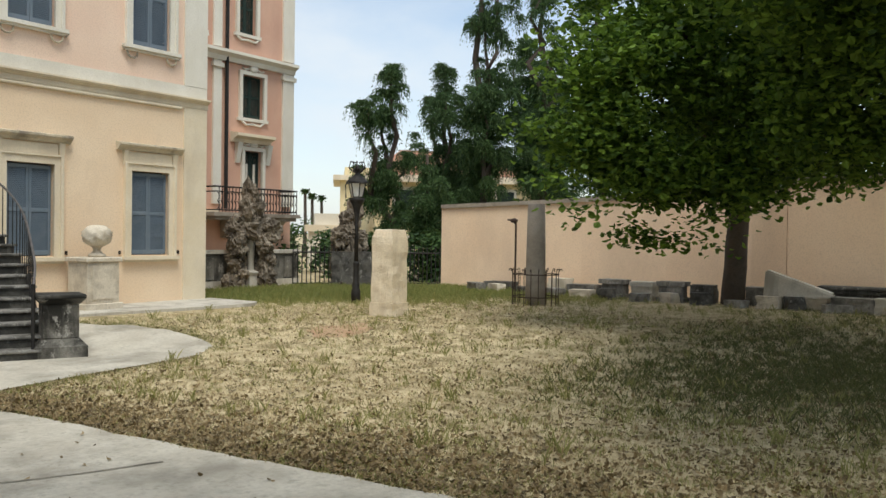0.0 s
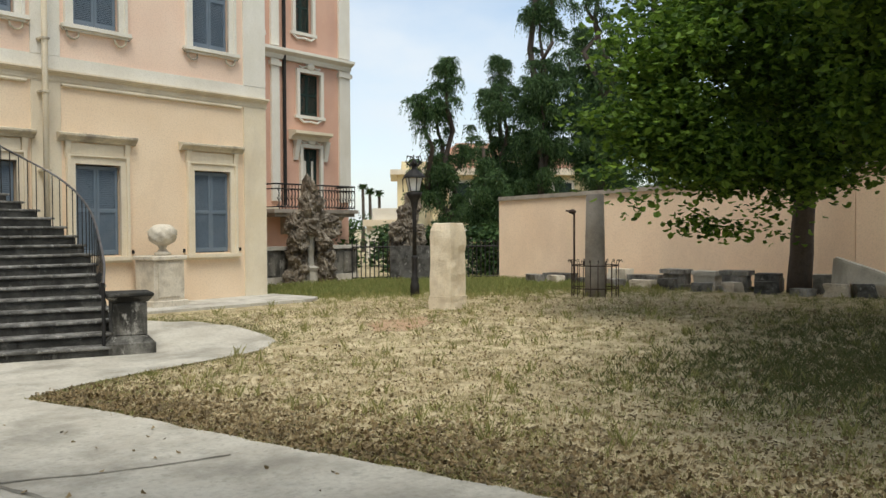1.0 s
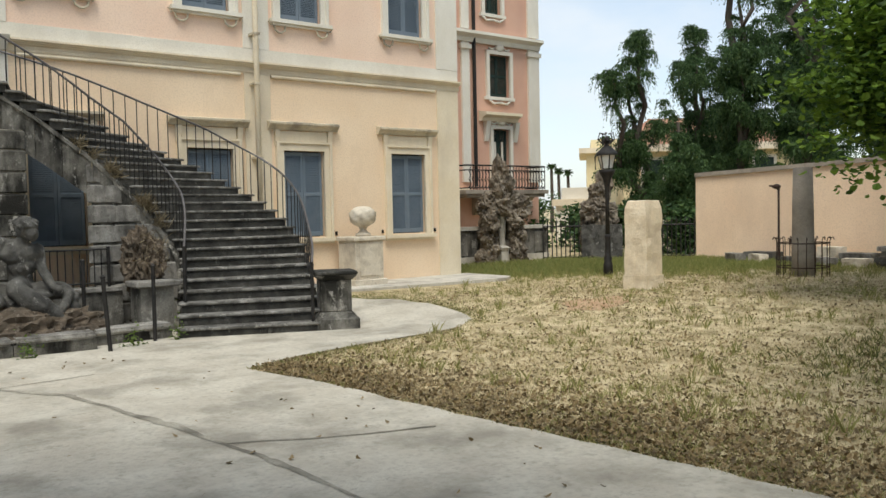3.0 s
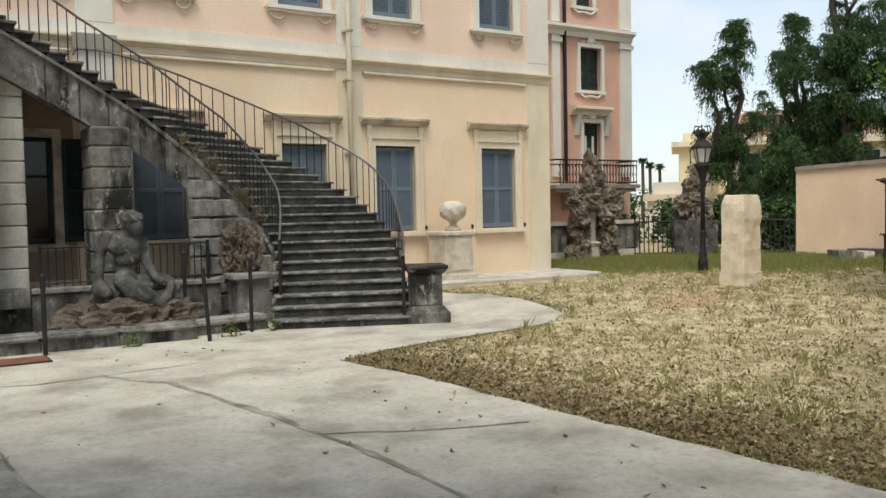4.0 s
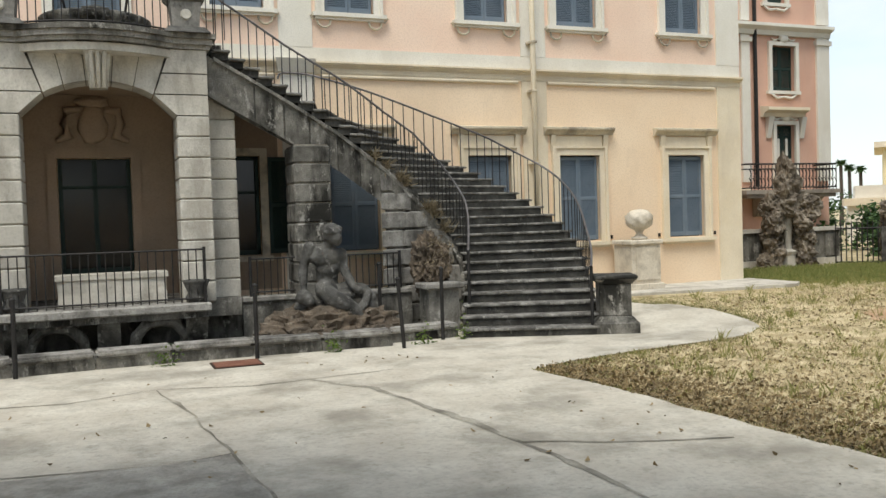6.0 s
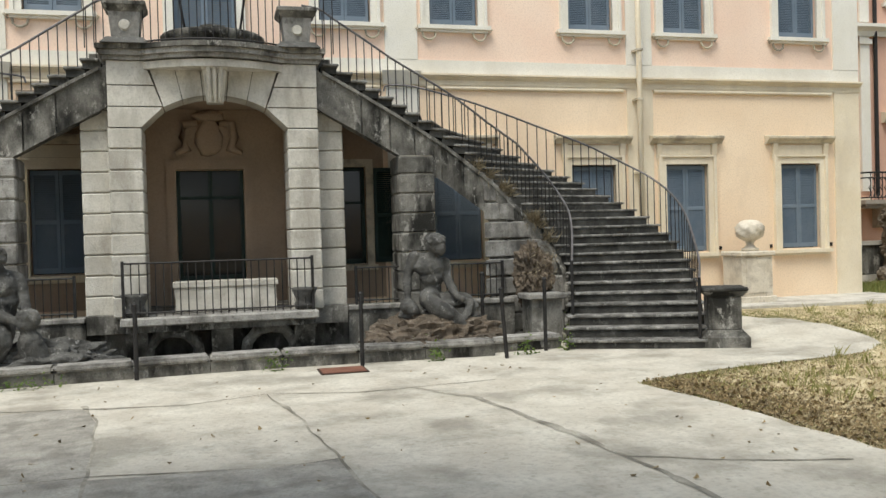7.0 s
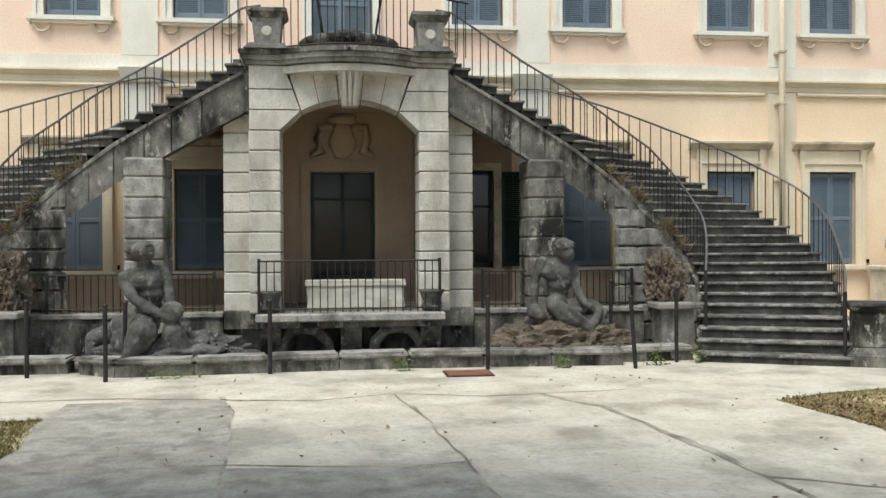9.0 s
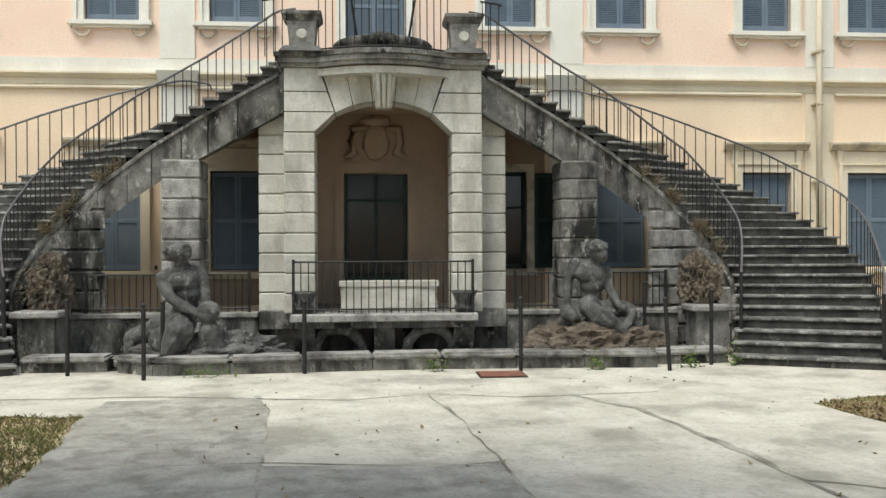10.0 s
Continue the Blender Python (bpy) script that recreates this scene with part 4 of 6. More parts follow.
for x, y, h, lean in ((-6.98, 12.98, 1.02, 0.0), (-6.92, 13.75, 1.0, 0.02), (-8.15, 13.5, 1.05, 0), (-4.86, 13.36, 1.02, 0.0), (-1.78, 13.32, 1.04, 0.0), (0.34, 13.10, 1.03, -0.07), (0.42, 14.5, 1.2, 0.0), (1.16, 13.62, 1.12, 0.0)):
    p = thing("iron_post", "slim dark iron post beside the basin", "post", (x, y, 0), group="basin posts")
    part("shaft", tube(bmesh.new(), [(0, 0, 0), (lean, 0, h)], 0.031, 8), IRON, p)
    part("cap", lathe(bmesh.new(), [(0.035, 0), (0.04, 0.02), (0.012, 0.05)], (lean, 0, h), 8), IRON, p)
hatch = thing("drain_cover", "rust-red metal drain cover set in the path", "drain cover", (-2.12, 12.95, 0.022))
part("cover_frame", B(-0.33, 0.33, -0.27, 0.27, 0, 0.012), RUST, hatch)
part("cover_plate", B(-0.30, 0.30, -0.24, 0.24, 0.013, 0.02), mat("rust_red_plate", (0.16, 0.07, 0.045), (0.22, 0.10, 0.065), 0.8, 4, 60, 0.3), hatch)


def statue(name, label, at, limbs, lumps, curls, turn=0):
    """A carved figure fused from tapered limbs and rounded masses; curls: (centre, radius, number) of the hair."""
    bm = bmesh.new()
    for pts, radii in limbs:
        tube(bm, pts, radii, 12)
        for p, r in zip(pts, radii):
            bmesh.ops.create_icosphere(bm, subdivisions=2, radius=r * 0.99, matrix=pose(*p))
    for i, (c, size) in enumerate(lumps):
        blob(bm, c, size, i + 2.0, 0.08, 2)
    g = random.Random(len(limbs))
    (hx, hy, hz), hr, count = curls
    for _ in range(count):
        a, e = g.uniform(0, 6.28), g.uniform(0.0, 1.5)
        blob(bm, (hx + hr * math.cos(a) * math.cos(e), hy + hr * math.sin(a) * math.cos(e), hz + hr * 0.85 * math.sin(e)), (0.045, 0.045, 0.035), g.uniform(0, 9), 0.25, 2)
    me = bpy.data.meshes.new(name)
    bm.to_mesh(me)
    bm.free()
    me.materials.append(STAT)
    ob = new(name, me)
    ob.matrix_world = pose(*at, 0, 0, turn)
    r = ob.modifiers.new("remesh", "REMESH")
    r.mode, r.voxel_size, r.use_smooth_shade = "VOXEL", 0.014, True
    sm = ob.modifiers.new("smooth", "SMOOTH")
    sm.iterations, sm.factor = 2, 0.5
    relief = bpy.data.textures.new("worn_relief", "CLOUDS")
    relief.noise_scale, relief.noise_depth = 0.07, 3
    dp = ob.modifiers.new("relief", "DISPLACE")
    dp.texture, dp.strength, dp.mid_level = relief, 0.022, 0.5
    return tagged(ob, label, "statue")


statue("statue", "weathered grey stone seated figure with bowed head", (-0.45, 14.42, 0.50),
       [([(0.0, 0.0, 0.98), (0.03, -0.04, 1.12)], [0.085, 0.075]),
        ([(0.02, 0.08, 0.30), (0.0, 0.06, 0.48), (-0.01, 0.05, 0.62)], [0.20, 0.165, 0.165]),
        ([(-0.17, 0.02, 0.97), (0.0, 0.02, 0.97), (0.14, 0.0, 0.89)], [0.11, 0.13, 0.11]),
        ([(-0.265, 0.02, 1.03), (-0.33, 0.03, 0.88), (-0.385, 0.02, 0.74), (-0.41, -0.06, 0.58), (-0.42, -0.12, 0.42), (-0.43, -0.16, 0.36)], [0.105, 0.092, 0.075, 0.075, 0.052, 0.06]),
        ([(0.225, 0.0, 0.91), (0.25, 0.0, 0.76), (0.265, -0.06, 0.62), (0.30, -0.2, 0.50), (0.335, -0.32, 0.39), (0.40, -0.36, 0.35)], [0.10, 0.085, 0.072, 0.07, 0.052, 0.06]),
        ([(0.0, 0.0, 0.28), (-0.10, -0.2, 0.38), (-0.15, -0.34, 0.41)], [0.19, 0.165, 0.125]),
        ([(-0.15, -0.36, 0.37), (-0.02, -0.40, 0.24), (0.15, -0.42, 0.12), (0.32, -0.42, 0.0), (0.41, -0.42, -0.08)], [0.125, 0.15, 0.15, 0.12, 0.09]),
        ([(0.08, 0.0, 0.26), (0.30, -0.08, 0.32), (0.48, -0.16, 0.33)], [0.18, 0.15, 0.12]),
        ([(0.50, -0.18, 0.33), (0.62, -0.2, 0.20), (0.62, -0.24, 0.04), (0.50, -0.32, -0.08)], [0.11, 0.11, 0.12, 0.10]),
        ([(0.56, -0.3, 0.28), (0.48, -0.38, 0.14), (0.40, -0.42, 0.06)], [0.06, 0.07, 0.06]),
        ([(0.64, -0.1, 0.08), (0.72, -0.05, -0.06), (0.82, 0.0, -0.18)], [0.09, 0.08, 0.05])],
       [((0.07, -0.08, 1.225), (0.15, 0.165, 0.165)), ((0.12, -0.19, 1.15), (0.085, 0.09, 0.11)), ((-0.03, -0.01, 0.87), (0.26, 0.16, 0.19)), ((0.0, 0.0, 0.68), (0.20, 0.16, 0.16)), ((-0.44, -0.22, 0.27), (0.14, 0.13, 0.12)), ((-0.38, -0.3, 0.22), (0.10, 0.10, 0.10)), ((0.16, -0.2, 0.26), (0.20, 0.2, 0.11)), ((-0.1, 0.0, 0.1), (0.5, 0.3, 0.2)), ((0.13, -0.27, 1.16), (0.025, 0.03, 0.04))],
       ((0.06, -0.05, 1.235), 0.165, 46))
statue("statue", "weathered grey stone seated figure looking up with arm on knee", (-6.62, 14.22, 0.46),
       [([(-0.07, 0.0, 1.0), (-0.11, -0.03, 1.13)], [0.105, 0.10]),
        ([(-0.25, 0.0, 1.25), (-0.15, -0.06, 1.28), (-0.05, -0.12, 1.30)], [0.125, 0.15, 0.115]),
        ([(-0.10, 0.06, 0.30), (-0.05, 0.05, 0.48), (-0.03, 0.04, 0.62)], [0.21, 0.185, 0.18]),
        ([(-0.28, -0.02, 0.93), (-0.08, 0.0, 0.97), (0.09, 0.02, 0.97)], [0.12, 0.14, 0.11]),
        ([(-0.385, -0.04, 0.90), (-0.33, -0.14, 0.76), (-0.20, -0.26, 0.60), (-0.02, -0.34, 0.48), (0.18, -0.40, 0.40), (0.27, -0.42, 0.36)], [0.105, 0.095, 0.08, 0.085, 0.062, 0.065]),
        ([(0.16, 0.03, 0.95), (0.21, 0.0, 0.82), (0.24, -0.04, 0.70), (0.29, -0.2, 0.58), (0.31, -0.3, 0.52)], [0.10, 0.085, 0.072, 0.065, 0.06]),
        ([(-0.1, 0.0, 0.22), (-0.08, -0.25, 0.20), (-0.05, -0.42, 0.14)], [0.21, 0.21, 0.20]),
        ([(-0.05, -0.44, 0.14), (-0.12, -0.46, -0.02), (-0.20, -0.44, -0.22)], [0.215, 0.19, 0.13]),
        ([(-0.15, 0.05, 0.22), (-0.40, 0.0, 0.16), (-0.62, -0.06, 0.08), (-0.80, -0.1, 0.02)], [0.20, 0.18, 0.15, 0.13]),
        ([(-0.82, -0.1, 0.0), (-0.84, -0.12, -0.2)], [0.12, 0.09]),
        ([(0.33, -0.38, 0.36), (0.36, -0.36, 0.1), (0.42, -0.3, -0.2)], [0.14, 0.17, 0.22])],
       [((0.015, -0.16, 1.23), (0.06, 0.07, 0.055)), ((0.045, -0.19, 1.32), (0.03, 0.035, 0.045)), ((-0.02, -0.18, 1.37), (0.07, 0.06, 0.03)), ((-0.08, -0.03, 0.86), (0.28, 0.17, 0.18)), ((-0.04, 0.02, 0.66), (0.22, 0.17, 0.16)), ((0.35, -0.40, 0.46), (0.16, 0.13, 0.11)), ((0.42, -0.42, 0.42), (0.10, 0.10, 0.12)), ((-0.41, -0.2, 0.2), (0.16, 0.16, 0.18)), ((-0.34, -0.25, 0.0), (0.2, 0.2, 0.25))],
       ((-0.24, 0.02, 1.27), 0.145, 40))


def crag(bm, at, size, seed, rough, sub=5):
    """One rugged rock mass with ridges at three scales."""
    m = bmesh.ops.create_icosphere(bm, subdivisions=sub, radius=1.0)
    for v in m["verts"]:
        p = v.co.copy()
        s1 = Vector((seed * 3.1, seed, 0))
        k = 1 + rough * (1.0 * noise.noise(p * 1.6 + s1) + 0.9 * (0.5 - abs(noise.noise(p * 3.4 + s1))) + 0.55 * noise.noise(p * 7.5 + s1) + 0.25 * noise.noise(p * 15 + s1) - 0.25)
        v.co = Vector((at[0] + p.x * size[0] * k, at[1] + p.y * size[1] * k, at[2] + p.z * size[2] * (1 + 0.75 * (k - 1))))


def mound(at, size, seed, label, material):
    m = thing("rock_mound", label, "rock", at)
    g = random.Random(seed)
    bm = bmesh.new()
    crag(bm, (0, 0, 0), size, seed, 0.32)
    part("mound_body", bm, material, m)
    for _ in range(22):
        a, r = g.uniform(0, 6.28), g.uniform(0.45, 1.0)
        s = g.uniform(0.07, 0.18)
        bm = bmesh.new()
        crag(bm, (r * size[0] * math.cos(a), r * size[1] * math.sin(a), size[2] * (0.95 - r * 0.75) * 0.8), (s, s, s * 0.75), g.uniform(0, 50), 0.6, 3)
        part("boulder", bm, material, m)


mound((-0.5, 14.25, 0.08), (1.05, 0.55, 0.54), 3, "brown earthy rock mound under the seated statue", MOUND)
mound((-6.3, 14.1, 0.06), (1.2, 0.5, 0.44), 8, "grey rock mound under the seated statue", STAT)


def grotto_niche(x, s):
    """Rocky niche with a small stone shelf, beside the stair foot."""
    n = thing("rocky_niche", "rough rock outcrop with dry plants above a stone shelf", "rock", (x, 14.75, 0), group="stair niches")
    bm = bmesh.new()
    crag(bm, (s * 0.0, 0.5, 1.10), (0.30, 0.40, 0.58), x, 0.38)
    part("rockwork", bm, MOUND, n)
    part("shelf", B(-0.36, 0.36, -0.25, 0.3, 0.74, 0.84, bevel=0.02), PIERM, n)
    part("shelf_support", B(-0.27, 0.27, -0.16, 0.3, 0.02, 0.738), GROT, n)
    verts, faces = [], []
    g = random.Random(5)
    for i in range(130):
        p = Vector((s * g.uniform(-0.15, 0.35), g.uniform(0.0, 0.4), g.uniform(0.95, 1.65)))
        d = Vector((g.uniform(-1, 1), g.uniform(-1, 0.3), g.uniform(-0.9, 0.5))).normalized() * g.uniform(0.08, 0.22)
        w = d.cross(Vector((g.random(), g.random(), g.random()))).normalized() * 0.008
        k = len(verts)
        verts += [p - w, p + w, p + d]
        faces.append((k, k + 1, k + 2))
    from_lists("dry_fern", verts, faces, FERN, n)


grotto_niche(1.58, 1)
grotto_niche(2 * PX - 1.58, -1)

# ---------------------------------------------------------------- landing
for s in (-1, 1):
    u = thing("stone_urn_pedestal", "squat weathered stone pedestal on the landing", "pedestal", (PX + s * 1.32, PY + 0.12, TOP), group="landing pedestals")
    part("foot", prism(bmesh.new(), [(-0.36, -0.36, 0), (0.36, -0.36, 0), (0.36, 0.36, 0), (-0.36, 0.36, 0)], [(-0.27, -0.27, 0.1), (0.27, -0.27, 0.1), (0.27, 0.27, 0.1), (-0.27, 0.27, 0.1)]), STAT, u)
    part("die", prism(bmesh.new(), [(-0.20, -0.20, 0.1), (0.20, -0.20, 0.1), (0.20, 0.20, 0.1), (-0.20, 0.20, 0.1)], [(-0.235, -0.235, 0.5), (0.235, -0.235, 0.5), (0.235, 0.235, 0.5), (-0.235, 0.235, 0.5)]), PIERM, u)
    part("carved_disc", tube(bmesh.new(), [(0, -0.19, 0.30), (0, -0.24, 0.30)], [0.11, 0.07], 14), TRAV, u)
    part("cap_moulding", prism(bmesh.new(), [(-0.24, -0.24, 0.502), (0.24, -0.24, 0.502), (0.24, 0.24, 0.502), (-0.24, 0.24, 0.502)], [(-0.31, -0.31, 0.58), (0.31, -0.31, 0.58), (0.31, 0.31, 0.58), (-0.31, 0.31, 0.58)]), GROT, u)
    part("slab_top", B(-0.32, 0.32, -0.32, 0.32, 0.582, 0.66, bevel=0.015), GROT, u)
bowl = thing("round_basin", "large round dark stone bowl behind the landing rail", "basin", (PX + 0.0, PY + 0.55, TOP))
part("bowl_rim", lathe(bmesh.new(), [(0.45, 0), (0.7, 0.06), (0.82, 0.17), (0.84, 0.25), (0.80, 0.28), (0.70, 0.24), (0.1, 0.14)], seg=32), GROT, bowl, smooth=True)
part("bowl_stem", lathe(bmesh.new(), [(0.12, 0.12), (0.10, 0.3), (0.2, 0.42), (0.22, 0.46), (0.05, 0.47)], seg=14), GROT, bowl, smooth=True)
rail = thing("balcony_railing", "bowed black iron balcony railing on the landing", "railing", (PX, PY, TOP))


def bow_at(x, d):
    return (x, -d - max(0.0, 1 - (x / 1.12) ** 2) * 0.42)


pts = [bow_at(-1.05 + 2.1 * i / 24, 0.02) for i in range(25)]
for z in (0.05, 0.95):
    part("rail", tube(bmesh.new(), [(x, y, z) for x, y in pts], 0.015, 6), IRON, rail)
for i in range(19):
    x, y = bow_at(-1.05 + 2.1 * i / 18, 0.02)
    part("bar", tube(bmesh.new(), [(x, y, 0), (x, y, 0.95)], 0.009, 5), IRON, rail)
for s in (-1, 1):
    part("brace", tube(bmesh.new(), [(s * 0.38, 0.6, 0.0), (s * 0.55, 0.2, 1.1)], 0.022, 6), IRON, rail)
    part("side_rail", tube(bmesh.new(), [(s * 1.62, 0.1, 0.93), (s * 2.0, 0.3, 0.93)], 0.016, 6), IRON, rail)
    for x in (1.65, 1.8, 1.95):
        part("bar", tube(bmesh.new(), [(s * x, 0.1 + (x - 1.62) * 0.5, 0), (s * x, 0.1 + (x - 1.62) * 0.5, 0.93)], 0.009, 5), IRON, rail)

# ---------------------------------------------------------------- vase by the wall
v = thing("vase_pedestal", "tall pale marble pedestal against the villa wall", "pedestal", (6.92, 16.72, 0.29))
part("base", B(-0.42, 0.42, -0.34, 0.42, 0, 0.14, bevel=0.015), MARB, v)
part("die", B(-0.36, 0.36, -0.28, 0.40, 0.14, 0.96, bevel=0.01), MARB, v)
part("inscribed_panel", B(-0.26, 0.26, -0.30, -0.275, 0.22, 0.90), MARB, v)
part("cap", B(-0.41, 0.41, -0.33, 0.42, 0.963, 1.06, bevel=0.02), MARB, v)
vase = thing("marble_vase", "pale carved marble vase with twisted fluting on a pedestal", "vase", (6.95, 16.72, 1.352))
part("foot", lathe(bmesh.new(), [(0.17, 0), (0.17, 0.05), (0.11, 0.08), (0.07, 0.14), (0.10, 0.20), (0.12, 0.215)], seg=18), MARB, vase, smooth=True)
bm = lathe(bmesh.new(), [(0.09, 0.205), (0.15, 0.225), (0.21, 0.26), (0.25, 0.31), (0.275, 0.37), (0.285, 0.43), (0.275, 0.50), (0.245, 0.56), (0.20, 0.605), (0.14, 0.635), (0.02, 0.65)], seg=60)
for vert in bm.verts:
    a = math.atan2(vert.co.y, vert.co.x) + vert.co.z * 6
    k = 1 + 0.11 * math.sin(6 * a) * min(1, max(0, (vert.co.z - 0.21) * 8)) * min(1, max(0, (0.65 - vert.co.z) * 8))
    vert.co.x *= k
    vert.co.y *= k
part("fluted_body", bm, MARB, vase, smooth=True)

# ---------------------------------------------------------------- lawn monuments
p = thing("stone_pillar", "rough pale yellow tuff pillar standing on the lawn", "pillar", (10.27, 11.79, 0.22), turn=4)


def rough_block(x, y, z0, z1, seed, amt=0.02, n=7):
    """A stone block with uneven faces."""
    bm = B(-x, x, -y, y, z0, z1)
    bmesh.ops.subdivide_edges(bm, edges=bm.edges[:], cuts=n, use_grid_fill=True)
    for q in bm.verts:
        w = noise.noise(q.co * 3.3 + Vector((seed, 0, 0))) + 0.5 * noise.noise(q.co * 9 + Vector((0, seed, 0)))
        q.co.x += amt * w * (1 if q.co.x > 0 else -1)
        q.co.y += amt * w * (1 if q.co.y > 0 else -1)
    return bm


part("pillar_base", rough_block(0.29, 0.275, 0, 0.30, 2, 0.02), PILM, p)
bm = rough_block(0.268, 0.25, 0.305, 1.76, 7, 0.028, 9)
for q in bm.verts:
    if q.co.z > 1.6:
        k = (q.co.z - 1.6) / 0.16
        q.co.x *= 1 - 0.16 * k * k
        q.co.y *= 1 - 0.16 * k * k
        q.co.z += 0.03 * noise.noise(q.co * 5)
part("pillar_shaft", bm, PILM, p)

tr = thing("stone_trough", "pale worn stone trough behind the portico railing", "trough", (-3.62, 15.72, FL))
bm = rough_block(0.80, 0.28, 0, 0.40, 3, 0.02, 7)
part("trough_body", bm, TRAV, tr)
part("rim", rough_block(0.83, 0.31, 0.402, 0.48, 6, 0.02, 5), TRAV, tr)
part("relief_panel", rough_block(0.12, 0.30, 0.05, 0.36, 8, 0.012, 4), TRAV, tr)
c = thing("antique_column", "plain weathered grey column shaft standing on the lawn", "column", (14.80, 10.95, 0.24))
part("column_shaft", lathe(bmesh.new(), [(0.245, 0), (0.235, 0.6), (0.225, 1.4), (0.205, 2.41), (0.195, 2.42)], seg=24), mat("grey_column_stone", (0.27, 0.24, 0.20), (0.36, 0.32, 0.27), 0.9, 2, 40, 0.4, c=(0.16, 0.14, 0.12), cscale=1.5, camt=0.6), c, smooth=True)
cage = thing("column_cage", "rusty iron bar cage round the column foot", "railing", (14.80, 10.95, 0.24))
for z in (0.22, 0.75):
    part("hoop", tube(bmesh.new(), [(0.55 * math.cos(a * math.pi / 12), 0.55 * math.sin(a * math.pi / 12), z) for a in range(25)], 0.013, 5), RUST, cage)
for i in range(20):
    a = i * math.pi / 10
    x, y = 0.55 * math.cos(a), 0.55 * math.sin(a)
    part("bar", tube(bmesh.new(), [(x, y, 0), (x, y, 0.78), (x * 1.03, y * 1.03, 0.86), (x * 1.13, y * 1.13, 0.88), (x * 1.16, y * 1.16, 0.83)], 0.010, 5), RUST, cage)

L = thing("street_lamp", "ornate dark iron lamp post with glazed lantern", "lamp", (12.25, 14.38, 0.24))
part("base", lathe(bmesh.new(), [(0.11, 0), (0.11, 0.30), (0.085, 0.36), (0.095, 0.44), (0.07, 0.5), (0.065, 0.9), (0.085, 0.95), (0.055, 1.0)], seg=14), IRON, L, smooth=True)
part("post", lathe(bmesh.new(), [(0.055, 1.0), (0.045, 1.8), (0.06, 2.1), (0.10, 2.3), (0.17, 2.42), (0.2, 2.5), (0.05, 2.52)], seg=12), IRON, L, smooth=True)
bm = lathe(bmesh.new(), [(0.13, 2.54), (0.2, 2.84)], seg=6)
part("lantern_glass", bm, LAMPGL, L, "frosted lantern panes")
bm = lathe(bmesh.new(), [(0.27, 2.85), (0.26, 2.89), (0.12, 3.02), (0.07, 3.05), (0.05, 3.12), (0.09, 3.18), (0.02, 3.30)], seg=12)
for i in range(6):
    a = i * math.pi / 3
    tube(bm, [(0.135 * math.cos(a), 0.135 * math.sin(a), 2.53), (0.205 * math.cos(a), 0.205 * math.sin(a), 2.86)], 0.014, 5)
part("lantern_roof", bm, IRON, L)
for i in range(5):
    a = i * 2 * math.pi / 5
    part("leaf_scroll", tube(bmesh.new(), [(0.08 * math.cos(a), 0.08 * math.sin(a), 3.1), (0.2 * math.cos(a), 0.2 * math.sin(a), 3.22), (0.16 * math.cos(a), 0.16 * math.sin(a), 3.36), (0.08 * math.cos(a), 0.08 * math.sin(a), 3.34)], 0.02, 5), IRON, L)
part("side_bracket", tube(bmesh.new(), [(-0.28, 0.1, 2.5), (-0.3, 0.1, 2.8), (-0.2, 0.05, 2.9)], 0.02, 5), IRON, L)

# ---------------------------------------------------------------- rock fountains and fence beyond the lawn


def rockery(x, y, w, h, seed, niche):
    r = thing("rockwork_fountain", "tall rugged brown rockwork fountain with carved niche", "fountain", (x, y, 0.1), group="rockwork fountains", turn=-18)
    g = random.Random(seed)
    lumps = [(0.02, 0.9, 0.14, 0.16), (-0.06, 0.78, 0.24, 0.16), (0.05, 0.66, 0.34, 0.14)]
    for s in (-1, 1):
        lumps += [(s * 0.36, 0.60, 0.24, 0.12), (s * 0.33, 0.46, 0.22, 0.13), (s * 0.40, 0.32, 0.20, 0.13), (s * 0.34, 0.18, 0.23, 0.14), (s * 0.42, 0.06, 0.26, 0.12)]
    if not niche:
        lumps += [(0, 0.45, 0.3, 0.3), (0, 0.15, 0.35, 0.2)]
    for i, (lx, lz, lr, lh) in enumerate(lumps):
        bm = bmesh.new()
        crag(bm, (lx * w + g.gauss(0, 0.05), g.gauss(0, 0.08), lz * h), (lr * w, 0.36, lh * h), seed + i * 1.7, 0.5, 4)
        part("rock_lump", bm, ROCK, r)
    part("core", rough_block(w * 0.40, 0.12, 0, h * 0.66, seed, 0.05, 6), ROCK, r).location = (0, 0.28, 0)
    if niche:
        part("niche_water_spout", lathe(bmesh.new(), [(0.24, 0.0), (0.2, 0.5), (0.26, 0.62), (0.10, 0.68), (0.09, 0.9), (0.12, 1.3), (0.13, 1.55), (0.07, 1.75), (0.0, 1.8)], seg=12), TRAV, r)
    return r


rockery(14.35, 20.3, 1.25, 3.1, 11, True)
rockery(17.0, 18.75, 0.95, 2.75, 23, False)
fw = thing("fountain_wall", "low rusticated stone wall beside the rock fountain", "wall", (0, 0, 0))
part("wall_body", B(11.0, 16.9, 20.9, 21.2, 0, 1.25), GROT, fw)
part("wall_cap", B(10.9, 17.0, 20.84, 21.26, 1.253, 1.36), TRAV, fw)
part("wall_plinth", B(11.0, 16.9, 20.8, 20.898, 0, 0.45), TRAV, fw)
for x in (12.6, 13.2, 15.7, 16.5):
    part("wall_panel", B(x - 0.22, x + 0.22, 20.82, 20.9, 0.5, 1.15), GROT, fw)
gp = thing("gate_pier", "short rough grey stone pier between fence panels", "pier", (16.75, 18.45, 0.2), turn=-48)
